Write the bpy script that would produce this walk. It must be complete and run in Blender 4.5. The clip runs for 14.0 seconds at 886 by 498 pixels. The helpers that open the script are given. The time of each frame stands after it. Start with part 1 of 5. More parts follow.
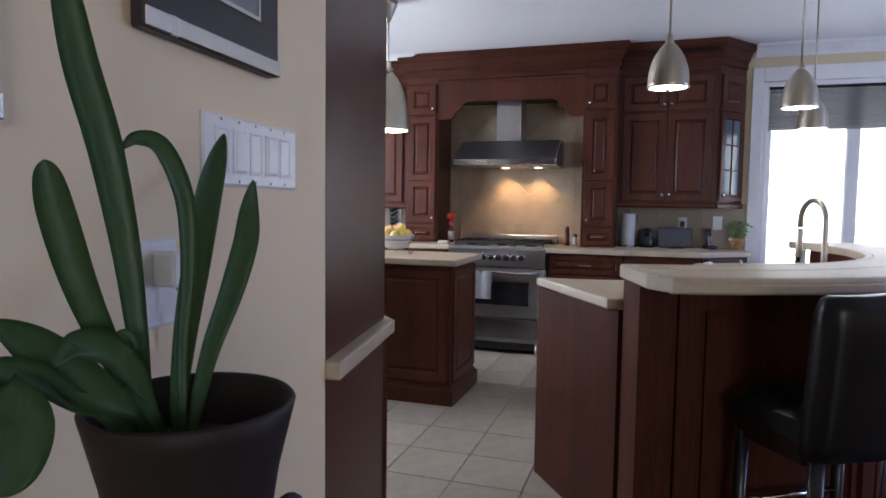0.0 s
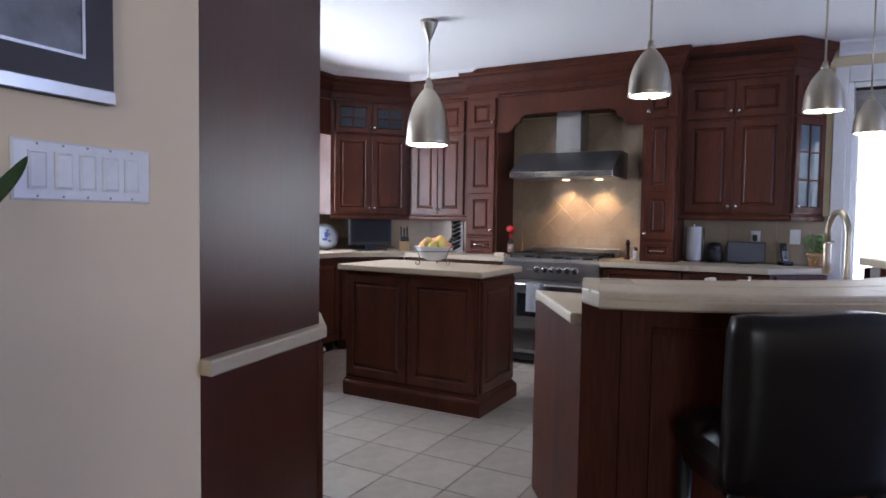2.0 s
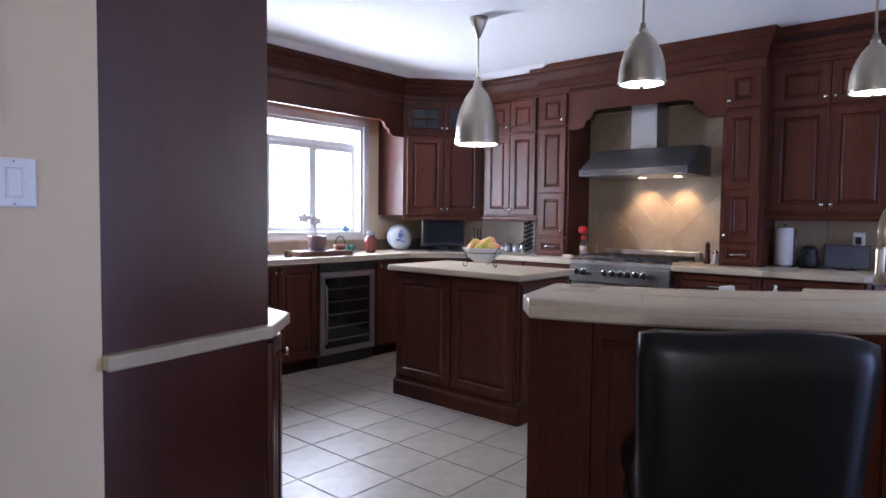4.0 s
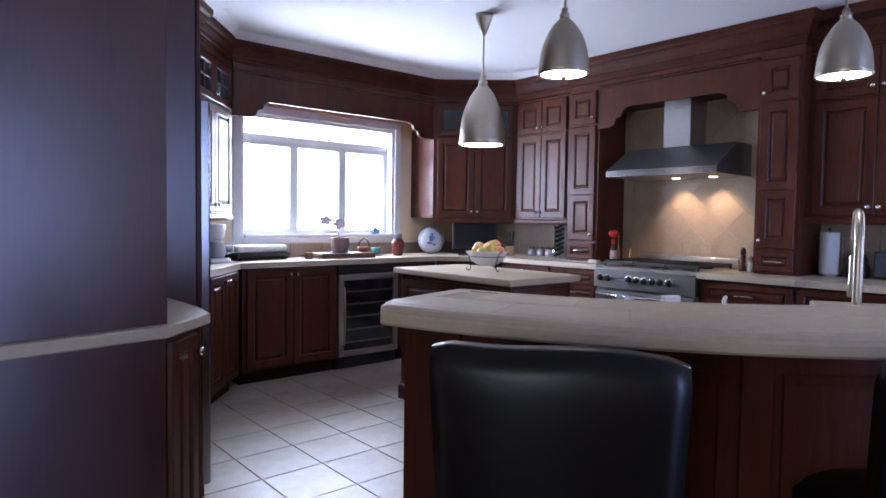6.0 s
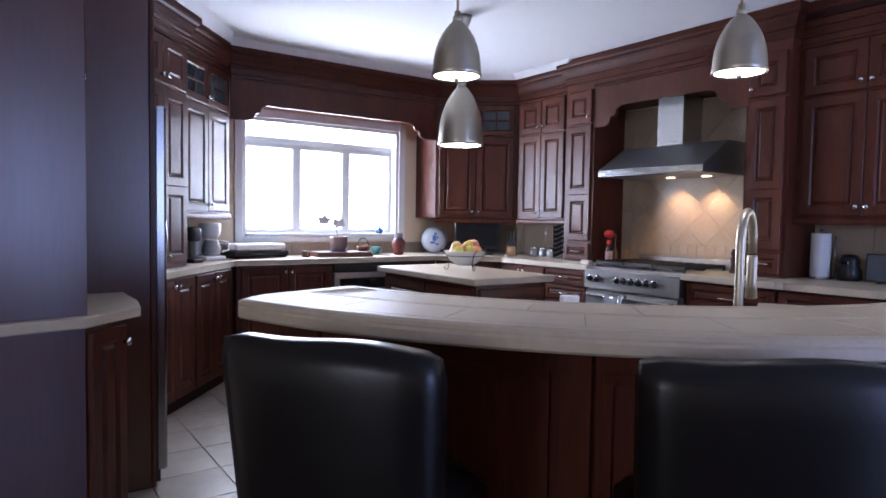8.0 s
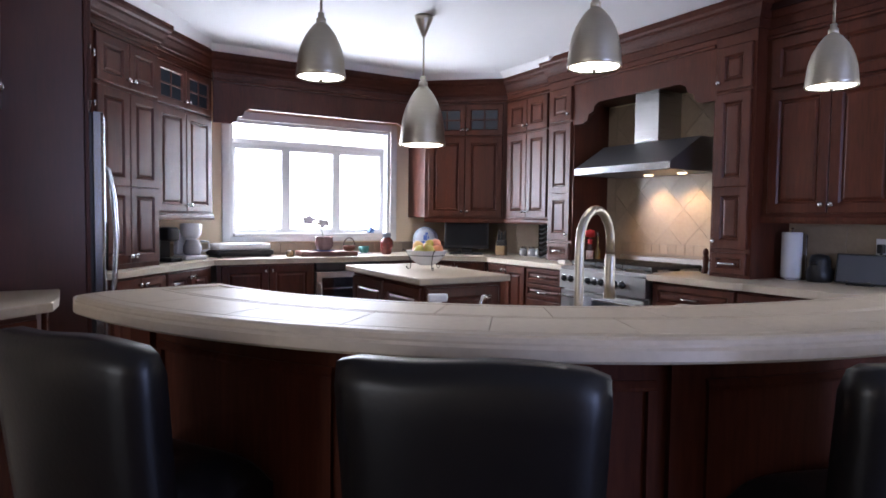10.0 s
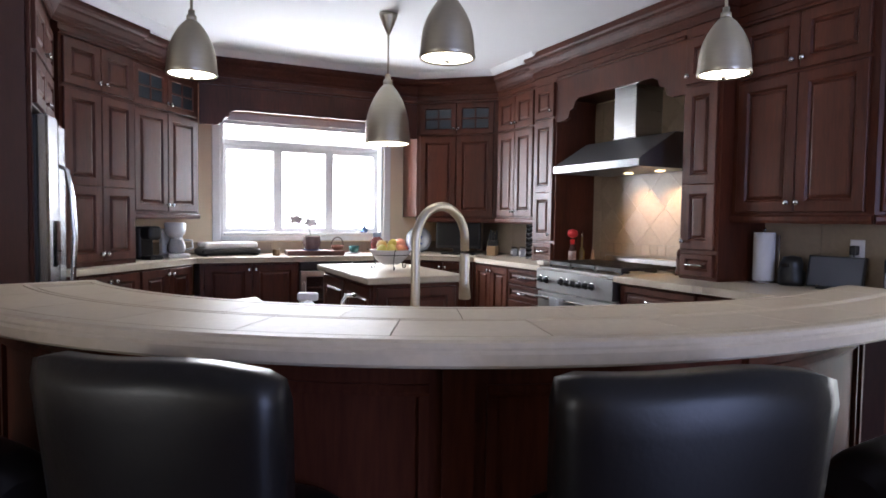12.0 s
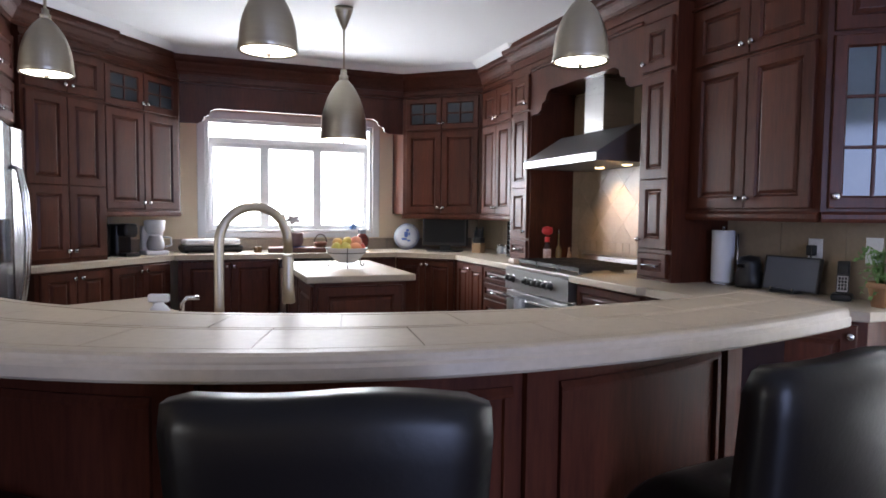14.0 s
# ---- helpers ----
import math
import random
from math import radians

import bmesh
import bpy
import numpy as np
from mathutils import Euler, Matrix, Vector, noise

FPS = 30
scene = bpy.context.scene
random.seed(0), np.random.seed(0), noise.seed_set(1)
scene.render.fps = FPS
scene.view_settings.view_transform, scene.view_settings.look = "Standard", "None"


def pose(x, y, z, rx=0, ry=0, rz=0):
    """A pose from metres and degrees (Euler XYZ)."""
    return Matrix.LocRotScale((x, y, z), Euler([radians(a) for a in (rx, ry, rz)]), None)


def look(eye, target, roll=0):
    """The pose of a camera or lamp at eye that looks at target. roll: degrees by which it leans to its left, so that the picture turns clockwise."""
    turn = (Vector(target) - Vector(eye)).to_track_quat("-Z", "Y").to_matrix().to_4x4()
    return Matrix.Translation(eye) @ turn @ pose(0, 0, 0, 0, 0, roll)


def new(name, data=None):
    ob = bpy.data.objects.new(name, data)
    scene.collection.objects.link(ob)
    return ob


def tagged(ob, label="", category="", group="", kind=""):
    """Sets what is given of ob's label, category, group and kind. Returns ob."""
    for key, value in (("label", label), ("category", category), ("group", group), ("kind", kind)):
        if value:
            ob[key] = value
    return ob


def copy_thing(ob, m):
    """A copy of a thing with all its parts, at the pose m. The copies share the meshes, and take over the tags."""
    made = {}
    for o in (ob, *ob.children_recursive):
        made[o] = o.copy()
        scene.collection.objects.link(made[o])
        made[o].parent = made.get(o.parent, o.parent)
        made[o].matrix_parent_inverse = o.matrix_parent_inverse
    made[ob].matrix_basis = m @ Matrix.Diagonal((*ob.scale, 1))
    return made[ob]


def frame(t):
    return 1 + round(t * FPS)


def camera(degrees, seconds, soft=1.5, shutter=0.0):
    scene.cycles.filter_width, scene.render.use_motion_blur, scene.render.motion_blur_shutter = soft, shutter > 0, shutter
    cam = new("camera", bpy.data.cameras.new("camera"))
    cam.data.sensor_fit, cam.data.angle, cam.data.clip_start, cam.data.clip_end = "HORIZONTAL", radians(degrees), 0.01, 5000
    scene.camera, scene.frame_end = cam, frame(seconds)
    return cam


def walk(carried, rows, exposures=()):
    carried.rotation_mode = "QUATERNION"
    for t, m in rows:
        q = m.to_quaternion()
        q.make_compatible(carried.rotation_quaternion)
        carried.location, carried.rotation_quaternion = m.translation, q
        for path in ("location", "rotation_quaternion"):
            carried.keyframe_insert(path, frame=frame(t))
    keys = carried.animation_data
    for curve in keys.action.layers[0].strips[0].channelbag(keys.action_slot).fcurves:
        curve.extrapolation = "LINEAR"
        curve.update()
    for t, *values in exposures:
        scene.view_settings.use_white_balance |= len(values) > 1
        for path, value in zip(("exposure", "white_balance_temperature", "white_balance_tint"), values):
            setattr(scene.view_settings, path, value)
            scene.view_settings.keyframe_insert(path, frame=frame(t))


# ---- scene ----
cam = camera(70.3, 14.0, soft=1.7, shutter=0.0)
PATH = [
    (0, (-3.636, -1.099, 1.236), (-1.738, -0.482, 1.103), 0.8),
    (0.5, (-3.631, -1.232, 1.239), (-1.758, -0.541, 1.116), 0.7),
    (1, (-3.597, -1.378, 1.236), (-1.755, -0.605, 1.127), 0.5),
    (1.5, (-3.544, -1.505, 1.24), (-1.743, -0.642, 1.137), 0.7),
    (2, (-3.461, -1.646, 1.242), (-1.715, -0.675, 1.144), 0.8),
    (2.5, (-3.365, -1.777, 1.247), (-1.683, -0.7, 1.147), 0.7),
    (3, (-3.289, -1.89, 1.25), (-1.667, -0.724, 1.148), 0.6),
    (3.5, (-3.196, -1.979, 1.253), (-1.63, -0.739, 1.15), 0.6),
    (6, (-2.581, -2.432, 1.252), (-1.283, -0.914, 1.158), 0.8),
    (6.5, (-2.498, -2.504, 1.254), (-1.233, -0.957, 1.159), 0.8),
    (7, (-2.412, -2.6, 1.253), (-1.183, -1.025, 1.158), 0.9),
    (9.5, (-1.842, -3.049, 1.263), (-0.785, -1.354, 1.165), 0.7),
    (10, (-1.709, -3.129, 1.261), (-0.688, -1.412, 1.163), 0.7),
    (11.5, (-1.336, -3.301, 1.257), (-0.418, -1.526, 1.159), 0.7),
    (12.5, (-0.997, -3.416, 1.259), (-0.165, -1.6, 1.162), 0.8),
    (13, (-0.858, -3.453, 1.26), (-0.058, -1.623, 1.162), 0.8),
    (14, (-0.547, -3.526, 1.279), (0.172, -1.663, 1.164), 0.6),
]
walk(cam, [(t, look(eye, target, roll)) for t, eye, target, roll in PATH], exposures=[(0, 0.38, 5750, 11), (3.5, 0.54, 5550, 14), (6.5, 0.38, 5250, 18), (10, 0.48, 5800, 14), (14, 0.36, 6150, 11)])

# ---- world and light ----
world = bpy.data.worlds.new("sky")
scene.world = world
world.use_nodes = True
wn = world.node_tree.nodes
sky = wn.new("ShaderNodeTexSky")
sky.sky_type, sky.sun_disc, sky.sun_elevation, sky.sun_rotation = "NISHITA", False, radians(47), radians(302)
wn["Background"].inputs["Strength"].default_value = 0.12
world.node_tree.links.new(sky.outputs[0], wn["Background"].inputs[0])


def lamp(name, kind, m, energy, colour, **more):
    data = bpy.data.lights.new(name, kind)
    data.energy, data.color = energy, colour
    if kind == "AREA":
        data.shape, data.size, data.size_y = "RECTANGLE", more["size"], more["size_y"]
    if kind == "SUN":
        data.angle = more["angle"]
    if kind == "SPOT":
        data.spot_size, data.spot_blend, data.shadow_soft_size = radians(more["cone"]), 0.7, 0.02
    ob = new(name, data)
    ob.matrix_world = m
    return ob


lamp("sun", "SUN", look((-8, 5, 10), (0, 0, 0)), 2.0, (1, 0.95, 0.88), angle=radians(0.5))
lamp("window_daylight_north", "AREA", look((0.27, 2.72, 1.6), (0.27, 0, 1.45)), 82, (0.95, 0.97, 1.0), size=1.5, size_y=1.0)
lamp("window_daylight_east", "AREA", look((2.40, -2.66, 1.25), (0, -2.66, 1.1)), 8, (0.96, 0.97, 1.0), size=1.25, size_y=2.0)
lamp("window_daylight_south", "AREA", look((0.1, -6.05, 1.14), (0.1, 0, 1.14)), 58, (0.52, 0.61, 1.0), size=1.2, size_y=2.15)
# unseen fill lamp, added to brighten the beige entrance wall
lamp("west_fill", "AREA", look((-8.05, -3.9, 1.4), (0, -3.9, 1.4)), 54, (1.0, 0.965, 0.92), size=1.7, size_y=1.5)

# ---- materials ----


def mat(name, base, rough=0.5, metal=0.0, second=None, scale=8.0, stretch=(1, 1, 1), fine=60.0, amount=0.6, bump=0.1, coat=0.0,
        spec=0.5, emit=None, rough_var=0.08, island=0.0):
    m = bpy.data.materials.new(name)
    m.use_nodes = True
    n, l = m.node_tree.nodes, m.node_tree.links
    p = n["Principled BSDF"]
    tc, mp = n.new("ShaderNodeTexCoord"), n.new("ShaderNodeMapping")
    mp.inputs["Scale"].default_value = stretch
    l.new(tc.outputs["Object"], mp.inputs["Vector"])
    big, small = n.new("ShaderNodeTexNoise"), n.new("ShaderNodeTexNoise")
    for tex, s, det in ((big, scale, 4), (small, fine, 6)):
        tex.inputs["Scale"].default_value, tex.inputs["Detail"].default_value = s, det
        l.new(mp.outputs[0], tex.inputs["Vector"])
    add = n.new("ShaderNodeMath")
    add.operation = "MULTIPLY_ADD"
    add.inputs[1].default_value = 0.45
    half = n.new("ShaderNodeMath")
    half.operation = "MULTIPLY"
    half.inputs[1].default_value = 0.55
    l.new(big.outputs["Fac"], half.inputs[0])
    l.new(small.outputs["Fac"], add.inputs[0])
    l.new(half.outputs[0], add.inputs[2])
    ramp = n.new("ShaderNodeValToRGB")
    ramp.color_ramp.elements[0].position, ramp.color_ramp.elements[1].position = 0.5 - 0.25, 0.5 + 0.25
    second = second or [c * (1 - 0.25 * amount) for c in base]
    ramp.color_ramp.elements[0].color = (*second, 1)
    ramp.color_ramp.elements[1].color = (*base, 1)
    l.new(add.outputs[0], ramp.inputs[0])
    colour = ramp.outputs[0]
    if island:
        oi, hsv, rng = n.new("ShaderNodeObjectInfo"), n.new("ShaderNodeHueSaturation"), n.new("ShaderNodeMapRange")
        rng.inputs[3].default_value, rng.inputs[4].default_value = 1 - island, 1 + island
        l.new(oi.outputs["Random"], rng.inputs[0])
        l.new(rng.outputs[0], hsv.inputs["Value"])
        l.new(colour, hsv.inputs["Color"])
        colour = hsv.outputs[0]
    l.new(colour, p.inputs["Base Color"])
    rr = n.new("ShaderNodeMapRange")
    rr.inputs[3].default_value, rr.inputs[4].default_value = max(rough - rough_var, 0.02), min(rough + rough_var, 1)
    l.new(big.outputs["Fac"], rr.inputs[0])
    l.new(rr.outputs[0], p.inputs["Roughness"])
    p.inputs["Metallic"].default_value = metal
    p.inputs["Coat Weight"].default_value = coat
    p.inputs["Coat Roughness"].default_value = 0.15
    p.inputs["Specular IOR Level"].default_value = spec
    if bump:
        b = n.new("ShaderNodeBump")
        b.inputs["Strength"].default_value, b.inputs["Distance"].default_value = bump, 0.004
        l.new(small.outputs["Fac"], b.inputs["Height"])
        l.new(b.outputs[0], p.inputs["Normal"])
    if emit:
        p.inputs["Emission Color"].default_value, p.inputs["Emission Strength"].default_value = (*emit[:3], 1), emit[3]
    return m


def glass(name, tint=(1, 1, 1), rough=0.0):
    m = bpy.data.materials.new(name)
    m.use_nodes = True
    p = m.node_tree.nodes["Principled BSDF"]
    p.inputs["Base Color"].default_value, p.inputs["Roughness"].default_value = (*tint, 1), rough
    p.inputs["Transmission Weight"].default_value, p.inputs["IOR"].default_value = 1.0, 1.45
    return m


WOOD = mat("mahogany", (0.105, 0.0290, 0.0140), 0.36, second=(0.026, 0.0075, 0.0050), scale=2.2, stretch=(3, 3, 0.3), fine=30, bump=0.003, spec=0.25, rough_var=0.03)
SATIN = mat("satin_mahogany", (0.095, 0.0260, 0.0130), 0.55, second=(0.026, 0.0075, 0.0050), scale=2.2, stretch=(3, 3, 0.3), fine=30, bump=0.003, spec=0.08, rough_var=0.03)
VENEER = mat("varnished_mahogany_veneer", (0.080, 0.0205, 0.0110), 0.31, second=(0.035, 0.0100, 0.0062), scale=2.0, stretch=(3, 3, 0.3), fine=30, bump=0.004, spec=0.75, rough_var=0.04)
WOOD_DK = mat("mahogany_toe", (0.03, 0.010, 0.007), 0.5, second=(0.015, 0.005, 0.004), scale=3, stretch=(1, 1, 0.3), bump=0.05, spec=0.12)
MOULD = mat("mahogany_moulding", (0.090, 0.0250, 0.0125), 0.5, second=(0.026, 0.0075, 0.0050), scale=2.2, stretch=(2, 2, 2), fine=30, bump=0.004, spec=0.14)
STONE = mat("beige_counter_stone", (0.535, 0.45, 0.338), 0.45, second=(0.405, 0.332, 0.245), scale=5, fine=45, bump=0.06, island=0.05)
TOPGROUT = mat("pale_grout", (0.455, 0.385, 0.30), 0.8, bump=0.1)
SPGROUT = mat("tile_grout", (0.30, 0.245, 0.19), 0.8, bump=0.1)
GROUT = mat("grout", (0.38, 0.335, 0.285), 0.85, bump=0.2)
TILE = mat("floor_tile", (0.42, 0.37, 0.315), 0.36, second=(0.27, 0.23, 0.19), scale=3, fine=14, bump=0.05, island=0.05)
SPLASH = mat("backsplash_tile", (0.36, 0.28, 0.195), 0.38, second=(0.25, 0.19, 0.135), scale=7, fine=40, bump=0.08, island=0.08)
WALL = mat("beige_wall_paint", (0.76, 0.62, 0.43), 0.6, second=(0.73, 0.595, 0.41), scale=2, fine=160, bump=0.06)
YELLOW = mat("cream_wall_paint", (0.62, 0.53, 0.34), 0.65, second=(0.59, 0.50, 0.32), scale=2, fine=160, bump=0.06)
CEIL = mat("ceiling_paint", (0.80, 0.80, 0.80), 0.8, second=(0.77, 0.77, 0.77), scale=2, fine=120, bump=0.08)
WHITE = mat("white_trim_paint", (0.80, 0.80, 0.79), 0.4, bump=0.02)
PLASTIC = mat("white_plastic", (0.80, 0.80, 0.82), 0.3, bump=0)
STEEL = mat("brushed_steel", (0.50, 0.49, 0.48), 0.30, metal=1.0, scale=4, stretch=(0.4, 0.4, 40), fine=60, bump=0.03)
NICKEL = mat("brushed_nickel", (0.47, 0.425, 0.345), 0.36, metal=1.0, scale=6, stretch=(1, 1, 12), fine=60, bump=0.03)
CHROME = mat("chrome", (0.66, 0.66, 0.67), 0.16, metal=1.0, bump=0, rough_var=0.03)
LEATHER = mat("black_leather", (0.0075, 0.0062, 0.0065), 0.34, second=(0.006, 0.005, 0.005), scale=6, fine=90, bump=0.10, coat=0.0, spec=0.30, rough_var=0.04)
STEEL_DK = mat("dark_brushed_steel", (0.34, 0.34, 0.35), 0.24, metal=1.0, scale=4, stretch=(0.4, 0.4, 40), fine=60, bump=0.02)
SLATS = mat("grey_slat", (0.24, 0.225, 0.225), 0.5, bump=0.02)
BLACK = mat("black_plastic", (0.012, 0.012, 0.013), 0.35, bump=0.03)
IRON = mat("cast_iron", (0.015, 0.014, 0.014), 0.6, bump=0.2)
DARKGLASS = mat("dark_oven_glass", (0.010, 0.010, 0.012), 0.08, bump=0, rough_var=0.02)
GLASS = glass("window_glass")
CABGLASS = mat("cabinet_glass", (0.10, 0.13, 0.15), 0.08, bump=0, rough_var=0.03)
TOPGLASS = mat("dark_cabinet_glass", (0.035, 0.042, 0.05), 0.12, bump=0, rough_var=0.03)
BULB = mat("lamp_diffuser", (0.9, 0.9, 0.85), 0.5, bump=0, emit=(1.0, 0.88, 0.70, 9.0))
SPOTM = mat("hood_lamp_lens", (0.9, 0.9, 0.85), 0.3, bump=0, emit=(1.0, 0.72, 0.38, 4.0))
SKYGLOW = mat("sky_backdrop", (0.9, 0.9, 0.9), 0.9, bump=0, emit=(0.95, 0.98, 1.0, 1.7))

# ---- mesh helpers ----


def box(x0, y0, z0, x1, y1, z1, bev=0.0, seg=1):
    bm = bmesh.new()
    bmesh.ops.create_cube(bm, size=1, matrix=Matrix.LocRotScale(((x0 + x1) / 2, (y0 + y1) / 2, (z0 + z1) / 2), None, (abs(x1 - x0), abs(y1 - y0), abs(z1 - z0))))
    if bev:
        bmesh.ops.bevel(bm, geom=bm.edges[:], offset=bev, segments=seg, profile=0.5, affect="EDGES")
    return bm


def join(*bms):
    out = bms[0]
    for b in bms[1:]:
        m = bpy.data.meshes.new("t")
        b.to_mesh(m)
        out.from_mesh(m)
        bpy.data.meshes.remove(m)
        b.free()
    return out


def moved(bm, m):
    bmesh.ops.transform(bm, matrix=m, verts=bm.verts[:])
    return bm


def prism(poly, z0, z1, bev=0.0, seg=2):
    """A slab over a plan outline (anticlockwise)."""
    bm = bmesh.new()
    lo = [bm.verts.new((x, y, z0)) for x, y in poly]
    hi = [bm.verts.new((x, y, z1)) for x, y in poly]
    n = len(poly)
    bm.faces.new(lo[::-1])
    bm.faces.new(hi)
    for i in range(n):
        bm.faces.new((lo[i], lo[(i + 1) % n], hi[(i + 1) % n], hi[i]))
    if bev:
        rims = [e for e in bm.edges if abs(e.verts[0].co.z - e.verts[1].co.z) < 1e-6]
        bmesh.ops.bevel(bm, geom=rims, offset=bev, segments=seg, profile=0.5, affect="EDGES")
    bmesh.ops.recalc_face_normals(bm, faces=bm.faces[:])
    return bm


def lathe(profile, seg=32, at=(0, 0, 0), smooth=True):
    bm = bmesh.new()
    rings = []
    for r, z in profile:
        if r < 1e-5:
            rings.append([bm.verts.new((at[0], at[1], at[2] + z))])
        else:
            rings.append([bm.verts.new((at[0] + r * math.cos(a), at[1] + r * math.sin(a), at[2] + z)) for a in (2 * math.pi * k / seg for k in range(seg))])
    for a, b in zip(rings, rings[1:]):
        for k in range(seg):
            q = [a[k % len(a)], a[(k + 1) % len(a)], b[(k + 1) % len(b)], b[k % len(b)]]
            q = list(dict.fromkeys(q))
            if len(q) > 2:
                bm.faces.new(q)
    bmesh.ops.recalc_face_normals(bm, faces=bm.faces[:])
    for f in bm.faces:
        f.smooth = smooth
    return bm


def tube(points, r, seg=10, taper=None):
    bm = bmesh.new()
    pts = [Vector(p) for p in points]
    rings, side = [], None
    for i, p in enumerate(pts):
        d = (pts[min(i + 1, len(pts) - 1)] - pts[max(i - 1, 0)]).normalized()
        if side is None:
            side = d.orthogonal().normalized()
        side = (side - d * side.dot(d)).normalized()
        up = d.cross(side)
        rr = r if taper is None else r * taper[i]
        rings.append([bm.verts.new(p + rr * (math.cos(a) * side + math.sin(a) * up)) for a in (2 * math.pi * k / seg for k in range(seg))])
    for a, b in zip(rings, rings[1:]):
        for k in range(seg):
            bm.faces.new((a[k], a[(k + 1) % seg], b[(k + 1) % seg], b[k])).smooth = True
    bm.faces.new(rings[0][::-1])
    bm.faces.new(rings[-1])
    bmesh.ops.recalc_face_normals(bm, faces=bm.faces[:])
    return bm


def sweep(path, profile):
    """A moulding: profile of (out, z), out to the right of the plan path, with mitred corners."""
    bm = bmesh.new()
    pts = [Vector(p) for p in path]
    cols = []
    for i, p in enumerate(pts):
        ds = []
        if i:
            ds.append((p - pts[i - 1]).normalized())
        if i < len(pts) - 1:
            ds.append((pts[i + 1] - p).normalized())
        ns = [Vector((d.y, -d.x)) for d in ds]
        n = sum(ns, Vector((0, 0))).normalized()
        n = n / max(n.dot(ns[0]), 0.3)
        cols.append([bm.verts.new((p.x + n.x * o, p.y + n.y * o, z)) for o, z in profile])
    for a, b in zip(cols, cols[1:]):
        for k in range(len(profile)):
            j = (k + 1) % len(profile)
            bm.faces.new((a[k], b[k], b[j], a[j]))
    bm.faces.new(cols[0])
    bm.faces.new(cols[-1][::-1])
    bmesh.ops.recalc_face_normals(bm, faces=bm.faces[:])
    return bm


def mesh_of(name, bm, material):
    me = bpy.data.meshes.new(name)
    bm.to_mesh(me)
    bm.free()
    me.materials.append(material)
    return me


def part(name, bm, material, parent, label=""):
    ob = new(name, mesh_of(name, bm, material))
    ob.parent = parent
    return tagged(ob, label)


def whole(name, bm, material, label="", category="", group="", kind="", m=None):
    ob = new(name, mesh_of(name, bm, material))
    if m is not None:
        ob.matrix_world = m
    return tagged(ob, label, category, group, kind)


def thing(name, m, label, category, group="", kind=""):
    ob = new(name)
    ob.empty_display_size = 0.1
    ob.matrix_world = m
    return tagged(ob, label, category, group, kind)


def rings(x0, z0, x1, z1, steps, hole=False):
    """A panel in the xz plane, facing -y, of nested rectangles (inset, y)."""
    bm = bmesh.new()
    loops = []
    for i, y in steps:
        loops.append([bm.verts.new(c) for c in ((x0 + i, y, z0 + i), (x1 - i, y, z0 + i), (x1 - i, y, z1 - i), (x0 + i, y, z1 - i))])
    for a, b in zip(loops, loops[1:]):
        for k in range(4):
            bm.faces.new((a[k], a[(k + 1) % 4], b[(k + 1) % 4], b[k]))
    if hole:
        a, b = loops[-1], loops[0]
        for k in range(4):
            bm.faces.new((a[k], a[(k + 1) % 4], b[(k + 1) % 4], b[k]))
    else:
        bm.faces.new(loops[-1])
        bm.faces.new(loops[0][::-1])
    bmesh.ops.recalc_face_normals(bm, faces=bm.faces[:])
    return bm


def raised(x0, z0, x1, z1, y=0.0, t=0.02):
    f = min(0.055, 0.24 * min(x1 - x0, z1 - z0))
    return rings(x0, z0, x1, z1, [(0, y), (0, y - t + 0.004), (0.004, y - t), (f, y - t), (f + 0.006, y - t + 0.007), (f + 0.010, y - t + 0.012),
                                  (f + 0.015, y - t + 0.012), (f + 0.027, y - t + 0.003), (f + 0.031, y - t + 0.002)])


KNOB = [(0, 0), (0.006, 0), (0.006, 0.012), (0.013, 0.016), (0.015, 0.022), (0.011, 0.028), (0, 0.029)]


def knob(parent, x, y, z):
    bm = moved(lathe(KNOB, 12), pose(x, y, z, 90))
    return part("knob", bm, CHROME, parent, "polished chrome knob")


def bar_pull(parent, x, y, z, w=0.10):
    bm = tube([(x - w / 2, y, z), (x - w / 2, y - 0.025, z), (x - w / 2 + 0.012, y - 0.032, z), (x + w / 2 - 0.012, y - 0.032, z), (x + w / 2, y - 0.025, z), (x + w / 2, y, z)], 0.005, 8)
    return part("pull_handle", bm, CHROME, parent, "chrome bar pull")


def door(parent, x0, z0, x1, z1, hand="", y=0.0, name="door", kz=None):
    """A raised-panel door; hand: the side of its knob ('l', 'r', 'p' a pull, '' none)."""
    g = 0.002
    ob = part(name, raised(x0 + g, z0 + g, x1 - g, z1 - g, y), WOOD, parent)
    k = kz if kz is not None else z0 + 0.05
    if hand == "l":
        knob(ob, x0 + 0.028, y - 0.02, k)
    if hand == "r":
        knob(ob, x1 - 0.028, y - 0.02, k)
    if hand == "p":
        bar_pull(ob, (x0 + x1) / 2, y - 0.018, (z0 + z1) / 2, min(0.11, 0.5 * (x1 - x0)))
    return ob


